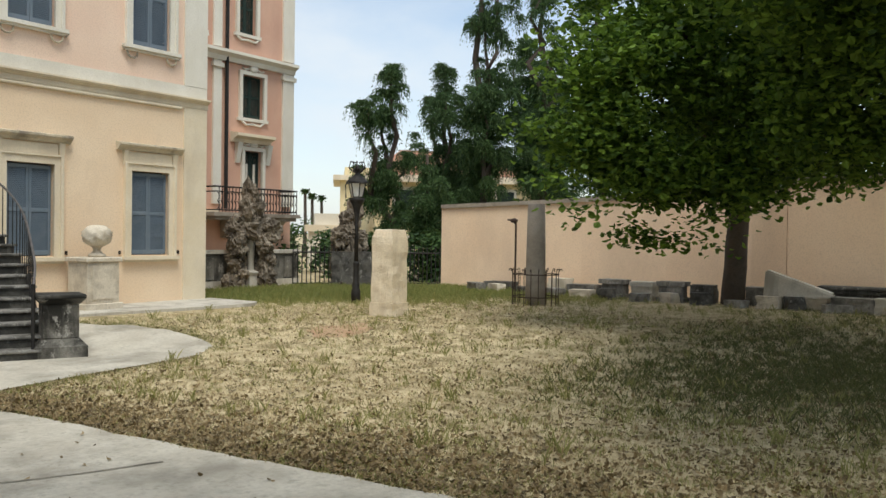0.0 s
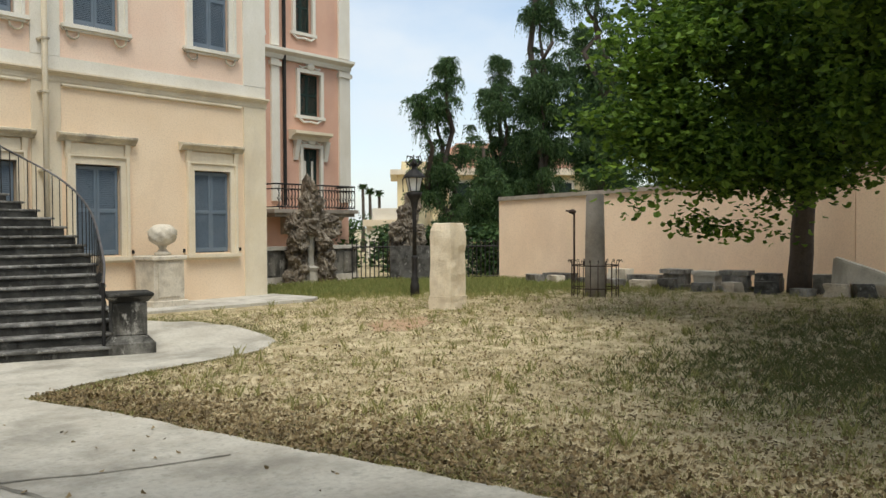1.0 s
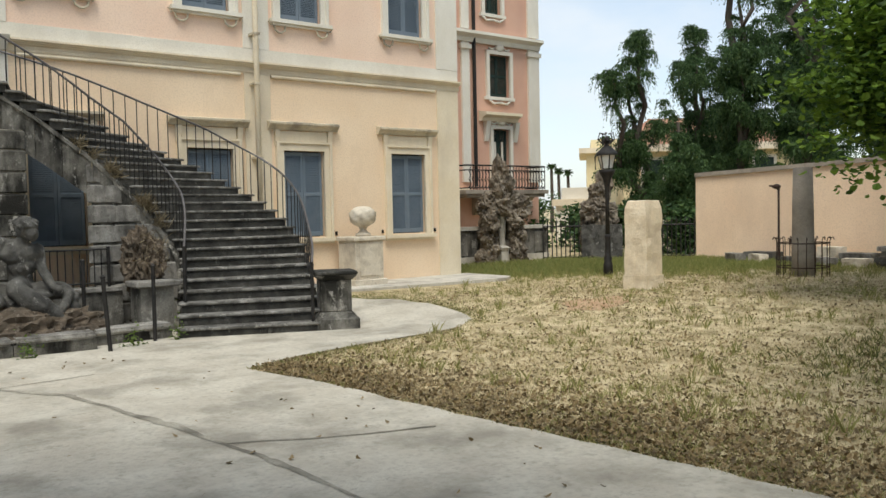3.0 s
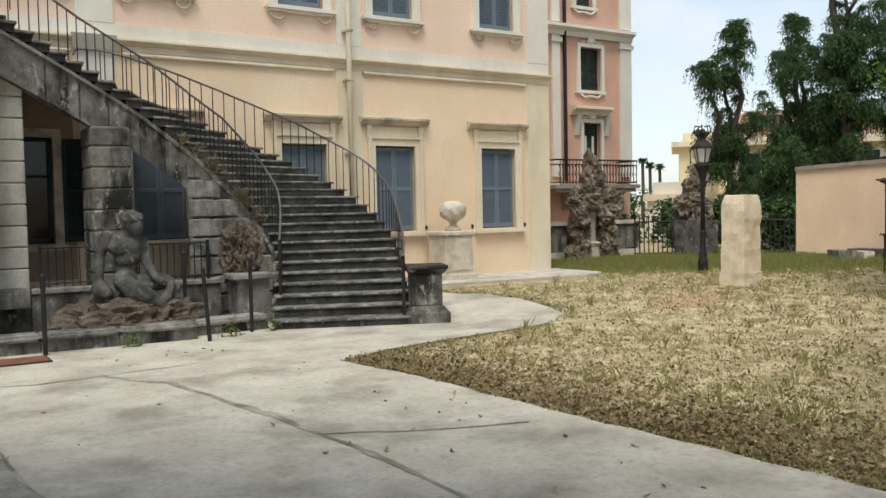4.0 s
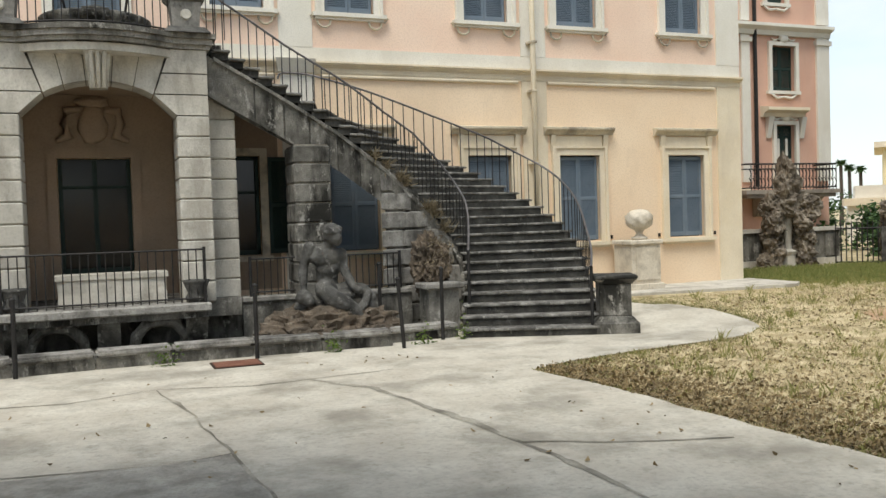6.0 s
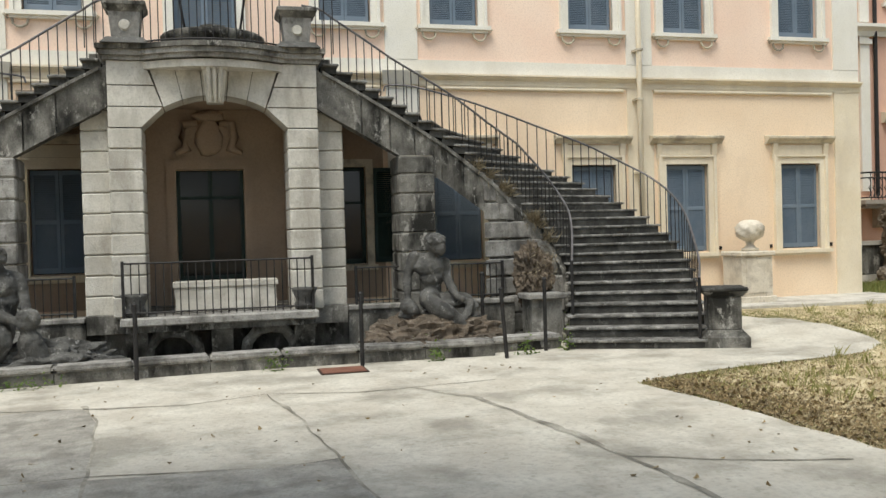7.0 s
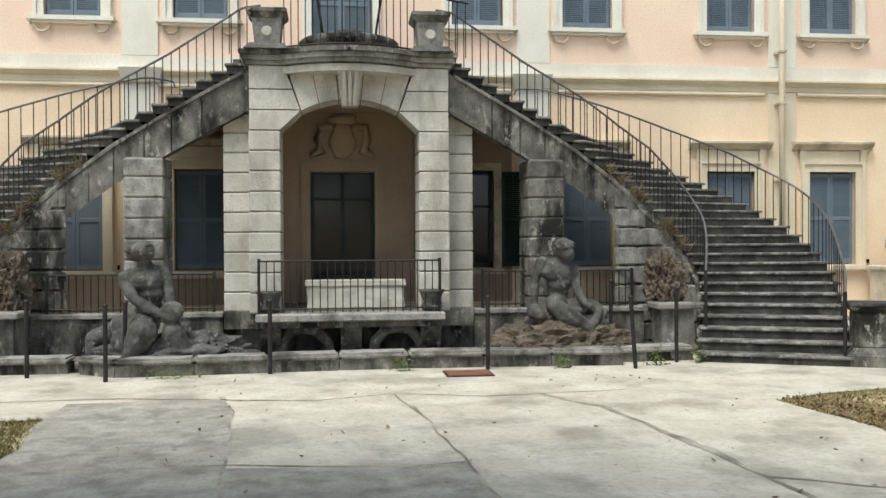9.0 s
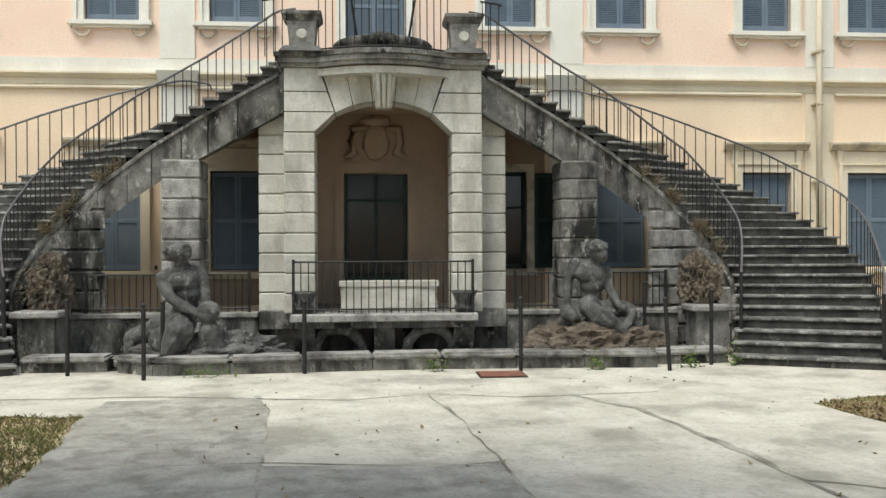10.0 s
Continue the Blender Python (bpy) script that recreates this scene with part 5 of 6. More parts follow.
part("pier_body", rough_block(0.6, 0.25, 0, 1.15, 4, 0.03, 5), STAT, gp)


def spear_fence(ax, ay, bx, by, label):
    f = thing("iron_fence", label, "fence", (0, 0, 0.2), group="iron fences")
    d = Vector((bx - ax, by - ay, 0))
    n = int(d.length / 0.13)
    for z in (0.18, 1.12):
        part("rail", tube(bmesh.new(), [(ax, ay, z), (bx, by, z)], 0.022, 5), IRON, f)
    one = tube(bmesh.new(), [(0, 0, 0), (0, 0, 1.25), (0, 0, 1.36)], [0.018, 0.018, 0.003], 5)
    bar = part("bar", one, IRON, f)
    bar.location = (ax, ay, 0)
    for i in range(1, n + 1):
        o = new("bar", bar.data)
        o.parent = f
        o.location = (ax + d.x * i / n, ay + d.y * i / n, 0)


spear_fence(15.4, 19.6, 16.6, 18.7, "dark iron bar fence between rockwork and pier")
spear_fence(17.5, 18.1, 18.75, 16.55, "grey iron bar fence beside the garden wall")

# ---------------------------------------------------------------- garden wall
WALL = [(18.75, 16.5, 2.72), (19.1, 14.5, 2.8), (19.4, 12.0, 2.9), (19.5, 9.5, 3.0), (19.4, 7.2, 3.05), (19.2, 6.3, 3.05)]


def garden_wall(name, pts, label):
    w = thing(name, label, "wall", kind="structure")
    for dn, (lo, hi0, th0, th1, m) in {"wall_body": (-0.2, 0.0, 0.0, 0.4, PEACH), "coping": (0.0, 0.12, -0.07, 0.47, COPE)}.items():
        bm = bmesh.new()
        rows = []
        for i, (x, y, z) in enumerate(pts):
            a, b = pts[max(i - 1, 0)], pts[min(i + 1, len(pts) - 1)]
            d = Vector((b[0] - a[0], b[1] - a[1])).normalized()
            nn = Vector((-d.y, d.x))
            za = lo if dn == "wall_body" else z + 0.002
            zb = z if dn == "wall_body" else z + hi0
            rows.append([bm.verts.new(q) for q in ((x + nn.x * th0, y + nn.y * th0, za), (x + nn.x * th1, y + nn.y * th1, za), (x + nn.x * th1, y + nn.y * th1, zb), (x + nn.x * th0, y + nn.y * th0, zb))])
        for a, b in zip(rows, rows[1:]):
            for i in range(4):
                bm.faces.new((a[i], a[(i + 1) % 4], b[(i + 1) % 4], b[i]))
        bm.faces.new(rows[0][::-1]), bm.faces.new(rows[-1])
        bmesh.ops.recalc_face_normals(bm, faces=bm.faces[:])
        part(dn, bm, m, w)


garden_wall("garden_wall_1", WALL, "curving peach plastered garden wall with grey stone coping")
garden_wall("garden_wall_2", [(19.2, 6.28, 3.3), (18.9, 3.0, 3.4), (18.3, -4.0, 3.6), (16, -14, 3.6), (2, -22, 3.6), (-16, -20, 3.6), (-24, -5, 3.6), (-24, 17, 3.6)], "tall peach plastered garden wall closing the grounds")
wl_ = thing("wall_light", "thin dark iron pole with a hooked lamp at the wall", "lamp", (18.2, 13.5, 0.24))
part("pole", tube(bmesh.new(), [(0, 0, 0), (0, 0, 2.05)], 0.03, 6), RUST, wl_)
part("arm", tube(bmesh.new(), [(0, 0, 2.0), (-0.05, 0.1, 2.12), (-0.1, 0.22, 2.12)], 0.03, 6), RUST, wl_)
part("lamp_head", blob(bmesh.new(), (-0.02, 0.05, 2.1), (0.1, 0.12, 0.07), 3, 0.1, 2), RUST, wl_)
part("junction_box", B(-0.05, 0.05, -0.42, -0.32, 0.55, 0.7), RUST, wl_)

# antique fragments in a row along the wall
g = random.Random(4)
for i, (x, y, l, h, d) in enumerate([(18.6, 14.2, 0.9, 0.33, 0.5), (18.7, 12.3, 0.6, 0.5, 0.5), (18.6, 11.5, 0.8, 0.36, 0.5), (18.4, 10.5, 0.75, 0.55, 0.55), (18.4, 9.65, 0.7, 0.52, 0.5), (18.3, 8.85, 0.75, 0.56, 0.55), (18.45, 8.1, 0.6, 0.5, 0.5), (18.6, 6.7, 0.7, 0.5, 0.5), (18.2, 5.6, 1.0, 0.32, 0.5), (18.0, 4.5, 0.9, 0.38, 0.5), (17.9, 3.6, 0.9, 0.40, 0.5)]):
    b = thing("antique_block", "weathered carved marble fragment lying along the wall", "stone block", (x, y, 0.22), group="antique fragments", turn=g.uniform(-8, 8))
    material = (STAT, MARB, PIERM, PIERM, TRAV, PIERM, STAT, PIERM, MARB, PIERM, TRAV)[i]
    if i in (3, 4, 5):
        part("block_body", rough_block(d * 0.35, l * 0.42, 0.16, h - 0.12, i, 0.03, 4), material, b)
        part("block_foot", rough_block(d * 0.5, l * 0.5, 0, 0.155, i + 9, 0.02, 3), material, b)
        part("block_top", rough_block(d * 0.45, l * 0.48, h - 0.115, h, i + 5, 0.02, 3), material, b)
    else:
        part("block_body", rough_block(d * 0.5, l * 0.5, 0, h, i, 0.04, 5), material, b)
for i in range(14):
    y = 14.6 - 0.82 * i + g.uniform(-0.2, 0.2)
    b = thing("broken_stone", "small broken piece of weathered carved stone on the grass", "stone block", (17.75 + g.uniform(-0.1, 0.15), y, rise(17.75, y) - 0.01), group="antique fragments", turn=g.uniform(-40, 40))
    part("block_body", rough_block(g.uniform(0.12, 0.2), g.uniform(0.16, 0.32), 0, g.uniform(0.14, 0.34), i + 40, 0.05, 5), (PIERM, MARB, STAT)[i % 3], b)
b = thing("leaning_slab", "big broken marble slab resting across the fragments", "stone block", (18.1, 5.75, 0.52), turn=4)
bm = prism(bmesh.new(), [(-0.25, -0.75, 0.02), (0.25, -0.75, 0.02), (0.25, 0.75, 0.0), (-0.25, 0.75, 0.0)], [(-0.22, -0.8, 0.14), (0.22, -0.8, 0.14), (0.22, 0.7, 0.66), (-0.22, 0.7, 0.66)])
bmesh.ops.bevel(bm, geom=bm.edges[:], offset=0.04, segments=2, affect="EDGES")
part("slab_body", bm, TRAV, b)
b = thing("entablature", "long moulded marble entablature piece at the wall foot", "stone block", (18.75, 3.4, 0.22))
part("lower_fascia", B(-0.2, 0.2, -2.0, 2.0, 0, 0.42), STAT, b)
part("upper_fascia", B(-0.28, 0.2, -2.0, 2.0, 0.423, 0.52, bevel=0.02), STAT, b)
part("crown", B(-0.34, 0.2, -2.0, 2.0, 0.523, 0.60, bevel=0.02), STAT, b)

# ---------------------------------------------------------------- pink palazzo behind
PKY = 24.0
pk = thing("pink_palazzo", "tall pink plastered palazzo with white pilasters and balcony", "building", (-0.25, 0, 0))
holes = [(17.47, 18.47, 5.9, 7.38), (17.6, 18.42, 2.75, 4.75), (17.3, 18.1, 8.8, 10.6), (15.2, 15.75, 8.6, 10.4), (14.0, 14.8, 5.95, 7.35), (14.0, 14.8, 2.75, 4.7)]
part("wall", wall_holes(10.5, 19.9, -0.3, 13.5, PKY, PKY + 0.5, holes), PINK, pk)
part("side_wall", B(19.4, 19.9, PKY + 0.503, PKY + 12, -0.3, 13.5), PINK, pk)
part("roof", B(10.5, 20.0, PKY - 0.5, PKY + 12, 13.5, 13.9), COPE, pk)
for x0, x1 in ((19.4, 19.95), (16.2, 16.55), (13.25, 13.55)):
    part("pilaster", B(x0, x1, PKY - 0.08, PKY + 0.01, 2.85, 7.7), WHITE, pk)
    part("pilaster_capital", B(x0 - 0.06, x1 + 0.06, PKY - 0.14, PKY + 0.01, 7.45, 7.6), WHITE, pk)
    part("upper_pilaster", B(x0, x1, PKY - 0.08, PKY + 0.01, 8.15, 13.4), WHITE, pk)
part("cornice", profile_x(bmesh.new(), 10.5, 19.95, [(PKY, 7.7), (PKY - 0.12, 7.7), (PKY - 0.16, 7.85), (PKY - 0.34, 7.95), (PKY - 0.34, 8.05), (PKY, 8.12)]), WHITE, pk)
part("ledge", B(10.5, 16.4, PKY - 0.2, PKY + 0.01, 2.45, 2.65), STUCCO, pk)
for x0, x1, z0, z1 in holes:
    xm = (x0 + x1) / 2
    bm = blob(bmesh.new(), (xm, PKY - 0.08, z1 + 0.24), (0.2, 0.08, 0.15), z0, 0.2, 2)
    part("stucco_crest", bm, WHITE, pk, smooth=True)
    for sd in (-1, 1):
        bm = bmesh.new()
        tube(bm, [(xm + sd * 0.18, PKY - 0.06, z1 + 0.22), (xm + sd * 0.38, PKY - 0.06, z1 + 0.17), (xm + sd * 0.5, PKY - 0.05, z1 + 0.22)], 0.035, 6)
        part("stucco_scroll", bm, WHITE, pk, smooth=True)
        bm = bmesh.new()
        tube(bm, [(xm + sd * 0.5, PKY - 0.06, z0 - 0.14), (xm + sd * 0.32, PKY - 0.07, z0 - 0.26), (xm, PKY - 0.07, z0 - 0.22)], 0.04, 6)
        part("stucco_scroll", bm, WHITE, pk, smooth=True)
    w = part("window_surround", bmesh.new(), WHITE, pk)
    bm = bmesh.new()
    for a, b, c_, d in ((x0 - 0.13, x0, z0 - 0.02, z1 + 0.13), (x1, x1 + 0.13, z0 - 0.02, z1 + 0.13), (x0, x1, z1, z1 + 0.13), (x0 - 0.2, x1 + 0.2, z0 - 0.13, z0 - 0.02)):
        box(bm, a, b, PKY - 0.1, PKY + 0.02, c_, d)
    bm.to_mesh(w.data)
    bm.free()
    fr, sl = bmesh.new(), bmesh.new()
    shutter_leaf(fr, sl, x0 + 0.02, (x0 + x1) / 2 - 0.005, z0 + 0.02, z1 - 0.02, PKY + 0.12)
    shutter_leaf(fr, sl, (x0 + x1) / 2 + 0.005, x1 - 0.02, z0 + 0.02, z1 - 0.02, PKY + 0.12)
    sh = part("shutter", fr, DKSHUT, pk, "dark green louvred shutter")
    part("louvre", sl, DKSHUT, sh)
part("window_hood", profile_x(bmesh.new(), 17.0, 18.75, [(PKY, 5.0), (PKY - 0.15, 5.0), (PKY - 0.2, 5.12), (PKY - 0.4, 5.2), (PKY - 0.4, 5.3), (PKY, 5.36)]), STUCCO, pk)
for x in (17.3, 18.7):
    part("hood_console", prism(bmesh.new(), [(x - 0.09, PKY - 0.06, 4.3), (x + 0.09, PKY - 0.06, 4.3), (x + 0.09, PKY, 4.3), (x - 0.09, PKY, 4.3)], [(x - 0.1, PKY - 0.22, 5.0), (x + 0.1, PKY - 0.22, 5.0), (x + 0.1, PKY, 5.0), (x - 0.1, PKY, 5.0)]), WHITE, pk)
part("glazing_bar", B(17.78, 17.87, PKY + 0.08, PKY + 0.11, 2.75, 4.3), WHITE, pk)
part("glazing_bar", B(18.12, 18.21, PKY + 0.08, PKY + 0.11, 2.75, 4.3), WHITE, pk)
part("balcony_slab", B(15.5, 19.4, PKY - 1.0, PKY + 0.01, 2.42, 2.55), COPE, pk)
part("balcony_moulding", B(15.6, 19.3, PKY - 0.9, PKY + 0.01, 2.30, 2.418), COPE, pk)
for x in (16.6, 18.6):
    part("balcony_bracket", prism(bmesh.new(), [(x, PKY - 0.15, 1.7), (x + 0.3, PKY - 0.15, 1.7), (x + 0.3, PKY, 1.7), (x, PKY, 1.7)], [(x, PKY - 0.8, 2.298), (x + 0.3, PKY - 0.8, 2.298), (x + 0.3, PKY, 2.298), (x, PKY, 2.298)]), COPE, pk)
br = part("balcony_rail", tube(bmesh.new(), [(15.6, PKY, 3.38), (15.6, PKY - 0.95, 3.38), (19.27, PKY - 0.95, 3.38), (19.27, PKY, 3.38)], 0.03, 6), IRON, pk)
for z in (2.62, 3.22):
    part("rail_band", tube(bmesh.new(), [(15.6, PKY, z), (15.6, PKY - 0.95, z), (19.27, PKY - 0.95, z), (19.27, PKY, z)], 0.02, 5), IRON, br)
for i in range(26):
    x = 15.67 + 3.53 * i / 25
    part("rail_scroll", tube(bmesh.new(), [(x + 0.075 * math.sin(a * math.pi / 4) * (1 if a < 4 else -1), PKY - 0.95, 2.63 + 0.58 * a / 8) for a in range(9)], 0.018, 4), IRON, br)
    part("rail_bar", tube(bmesh.new(), [(x + 0.07, PKY - 0.95, 2.55), (x + 0.07, PKY - 0.95, 3.38)], 0.013, 4), IRON, br)
part("drainpipe", tube(bmesh.new(), [(16.75, PKY - 0.1, 2.7), (16.75, PKY - 0.1, 13.4)], 0.07, 6), IRON, pk)

# ---------------------------------------------------------------- trees


def leaves(name, spots, size, material, parent, seed, droop=0.3, narrow=0.42):
    """Single leaves at the given spots: pointed ovals with a fold."""
    g = random.Random(seed)
    verts, faces = [], []
    for p in spots:
        s = size * g.uniform(0.65, 1.25)
        d = Vector((g.gauss(0, 1), g.gauss(0, 1), g.gauss(0, 0.5) - droop)).normalized()
        w = d.cross(Vector((g.gauss(0, 0.5), g.gauss(0, 0.5), 1))).normalized() * s * narrow
        n = d.cross(w).normalized() * s * 0.12
        p = Vector(p)
        k = len(verts)
        verts += [p, p + d * s * 0.35 + w + n, p + d * s * 0.75 + w * 0.6 + n, p + d * s * 1.05 - n, p + d * s * 0.75 - w * 0.6 + n, p + d * s * 0.35 - w + n]
        faces += [(k, k + 1, k + 2, k + 3), (k, k + 3, k + 4, k + 5)]
    return from_lists(name, verts, faces, material, parent)


def limb(bm, a, b, r0, r1, g, bend=0.12, n=6):
    a, b = Vector(a), Vector(b)
    L_ = (b - a).length
    pts = [a.lerp(b, i / n) + Vector((g.gauss(0, 1), g.gauss(0, 1), g.gauss(0, 0.6))) * L_ * bend * 0.3 * math.sin(math.pi * i / n) for i in range(n + 1)]
    tube(bm, pts, [r0 + (r1 - r0) * i / n for i in range(n + 1)], 8)
    return pts


def shade_tree(base, crown, radii, seed, clusters, per, leaf, label, low=1.9, hang=(), lobes=()):
    g = random.Random(seed)
    t = thing("broadleaf_tree", label, "tree", base)
    b0 = Vector(base)
    c = Vector(crown) - b0
    bm = bmesh.new()
    top = Vector((c.x * 0.25, c.y * 0.25, 3.2))
    limb(bm, (0, 0, -0.1), top, 0.30, 0.22, g, 0.04)
    part("trunk", bm, BARK, t, smooth=True)
    bm = bmesh.new()
    spots = []
    ends = []
    for i in range(12):
        a = 2 * math.pi * i / 12 + g.uniform(-0.2, 0.2)
        e = c + Vector((radii[0] * 0.75 * math.cos(a), radii[1] * 0.75 * math.sin(a), g.uniform(-0.3, 0.7) * radii[2]))
        ends += limb(bm, top, e, 0.14, 0.02, g, 0.3)[2:]
    part("branch", bm, BARK, t, smooth=True)
    for i in range(clusters):
        while True:
            q = Vector((g.uniform(-1, 1), g.uniform(-1, 1), g.uniform(-1, 1)))
            if 0.25 < q.length < 1.0 and noise.noise(q * 2.6 + Vector((seed, 0, 0))) > -0.38:
                break
        q = q * (0.8 + 0.25 * noise.noise(q * 2 + Vector((0, seed, 0))))
        m = c + Vector((q.x * radii[0], q.y * radii[1], q.z * radii[2]))
        if m.z + b0.z < low:
            m.z = low - b0.z + g.uniform(0, 0.6)
        for _ in range(per):
            spots.append(m + Vector((g.gauss(0, 0.32), g.gauss(0, 0.32), g.gauss(0, 0.2))))
    for lx, ly, lz, lr, lh, n in lobes:
        for _ in range(n):
            q = Vector((g.gauss(0, 1), g.gauss(0, 1), g.gauss(0, 1))).normalized() * g.uniform(0.3, 1) ** 0.5
            m = Vector((lx + q.x * lr, ly + q.y * lr, lz + q.z * lh)) - b0
            spots += [m + Vector((g.gauss(0, 0.32), g.gauss(0, 0.32), g.gauss(0, 0.2))) for _ in range(per)]
    for hx, hy, hz, n in hang:
        for _ in range(n):
            spots.append(Vector((hx, hy, hz)) - b0 + Vector((g.gauss(0, 0.3), g.gauss(0, 0.3), g.gauss(0, 0.13))))
    leaves("crown", spots, leaf, LEAF, t, seed)
    return t


# The high lobes towards the path are unseen, added to shade lawn and path.
shade_tree((18.5, 7.4, 0.2), (13.7, 5.2, 6.4), (3.6, 4.9, 4.5), 5, 700, 74, 0.135, "big broadleaf tree with dense dark green hanging crown",
           hang=((10.2, 7.6, 2.35, 60), (11.8, 7.2, 2.0, 120), (12.3, 6.9, 1.85, 110), (12.9, 6.4, 1.8, 40), (9.9, 8.0, 2.9, 80), (10.0, 8.3, 3.8, 110)), lobes=((9.6, 0.6, 6.3, 3.2, 1.8, 170), (10.6, 2.0, 6.0, 3.6, 2.6, 300), (13.5, 0.5, 6.5, 3.5, 3.0, 160), (6.6, -2.2, 6.2, 3.3, 2.0, 130), (8.2, 2.2, 6.5, 3.0, 1.9, 200), (5.4, 1.0, 6.8, 2.8, 1.5, 130), (3.0, 0.2, 6.9, 2.6, 1.4, 120), (11.5, 3.4, 3.75, 1.5, 0.6, 50), (12.5, 2.6, 3.6, 1.2, 0.5, 30), (10.9, 7.5, 4.8, 0.9, 0.9, 34), (10.8, 7.5, 3.8, 0.8, 0.6, 34), (11.2, 7.0, 3.2, 0.75, 0.35, 32), (11.7, 6.4, 3.0, 0.8, 0.32, 32), (12.2, 5.6, 2.9, 0.8, 0.3, 30)))
# Added tree, out of view; its crown is placed to shade the foreground.
shade_tree((1.5, -7.5, 0.0), (-8.0, 1.8, 7.5), (8.5, 5.2, 2.1), 9, 560, 26, 0.30, "unseen broadleaf tree added to shade the path", low=5.5)


def sprig_tree(x, y, h, seed, clumps, label, spread=1.0, trunk=0.22):
    """Lopped conifer: bare forking trunks hung with drooping sprays."""
    g = random.Random(seed)
    t = thing("lopped_conifer", label, "tree", (x, y, 0), group="conifers behind the wall")
    bm = bmesh.new()
    axis = limb(bm, (0, 0, -0.1), (g.uniform(-0.5, 0.5) * spread, g.uniform(-0.4, 0.4), h * 0.97), trunk, 0.05, g, 0.10, 10)
    stems = [axis]
    for i in range(3):
        a = axis[3 + i]
        e = a + Vector((g.uniform(-1, 1) * 1.1 * spread, g.uniform(-0.8, 0.8), h * g.uniform(0.25, 0.42)))
        stems.append(limb(bm, a, e, 0.13, 0.04, g, 0.15))
    part("trunk", bm, BARK, t, smooth=True)
    verts, faces = [], []
    for f, r, n in clumps:
        for _ in range(int(n * 1.35)):
            st = g.choice(stems) if f < 0.93 else axis
            z = h * (f + g.uniform(-0.08, 0.06))
            p = min(st, key=lambda q: abs(q.z - z))
            a, far = g.uniform(0, 2 * math.pi), g.uniform(0.15, 0.9) * r
            m = p + Vector((math.cos(a) * far, math.sin(a) * far, g.uniform(-0.1, 0.35)))
            for _ in range(50):
                b, out = g.uniform(0, 2 * math.pi), g.uniform(0.08, 0.42)
                drop = g.uniform(0.25, 0.95)
                d0 = Vector((math.cos(b) * out, math.sin(b) * out, g.uniform(-0.05, 0.14)))
                for u in range(10):
                    w0 = u / 10
                    o = m + d0 * (w0 ** 0.6) + Vector((g.gauss(0, 0.03), g.gauss(0, 0.03), 0.06 - drop * w0 * w0 + g.gauss(0, 0.03)))
                    d = Vector((d0.x + g.gauss(0, 0.12), d0.y + g.gauss(0, 0.12), 0.1 - drop * (0.4 + w0) + g.gauss(0, 0.08))).normalized() * g.uniform(0.07, 0.16)
                    w = d.cross(Vector((g.gauss(0, 1), g.gauss(0, 1), 0.3))).normalized() * g.uniform(0.010, 0.021)
                    k = len(verts)
                    verts += [o, o + d * 0.45 + w, o + d, o + d * 0.45 - w]
                    faces.append((k, k + 1, k + 2, k + 3))
    from_lists("foliage", verts, faces, NEEDLE, t)


TALL = [(0.97, 0.4, 8), (0.9, 0.7, 14), (0.82, 0.8, 16), (0.72, 0.5, 5), (0.62, 0.9, 12), (0.52, 1.2, 18), (0.43, 1.4, 26), (0.35, 1.2, 18), (0.27, 1.0, 12)]
THIN = [(0.97, 0.45, 9), (0.9, 0.7, 11), (0.80, 0.95, 12), (0.70, 0.5, 4), (0.6, 0.4, 3), (0.52, 0.7, 8), (0.45, 0.5, 4), (0.36, 0.9, 14), (0.28, 0.8, 9)]
sprig_tree(23.2, 22.0, 8.3, 31, THIN, "slim lopped conifer with tufted drooping sprays", 1.1)
sprig_tree(26.0, 21.4, 8.7, 32, THIN + [(0.48, 1.2, 12), (0.40, 1.2, 10)], "slim lopped conifer with tufted drooping sprays", 1.3)
sprig_tree(24.4, 18.8, 13.0, 33, TALL, "tall dark lopped conifer with drooping sprays", 0.9, 0.28)
sprig_tree(25.2, 16.5, 12.5, 34, TALL, "tall dark lopped conifer with drooping sprays", 0.9, 0.28)
sprig_tree(24.6, 13.9, 11.5, 35, TALL, "tall dark lopped conifer with drooping sprays", 1.2, 0.28)
sprig_tree(28.5, 18.6, 10.0, 36, TALL, "tall dark lopped conifer with drooping sprays", 1.4, 0.25)
sprig_tree(25.5, 11.0, 12.0, 37, TALL, "tall dark lopped conifer with drooping sprays", 1.4, 0.28)
sprig_tree(24.5, 8.0, 12.0, 38, TALL, "tall dark lopped conifer with drooping sprays", 1.4, 0.28)
sprig_tree(22.8, 19.9, 5.0, 39, [(0.9, 0.6, 8), (0.75, 0.9, 12), (0.6, 1.1, 16), (0.45, 1.2, 16)], "low bushy conifer behind the fence", 1.2)


sprig_tree(26.6, 20.3, 5.6, 40, [(0.9, 0.6, 8), (0.75, 1.0, 14), (0.6, 1.3, 20), (0.45, 1.3, 18), (0.3, 1.2, 14)], "low bushy conifer behind the fence", 1.3)


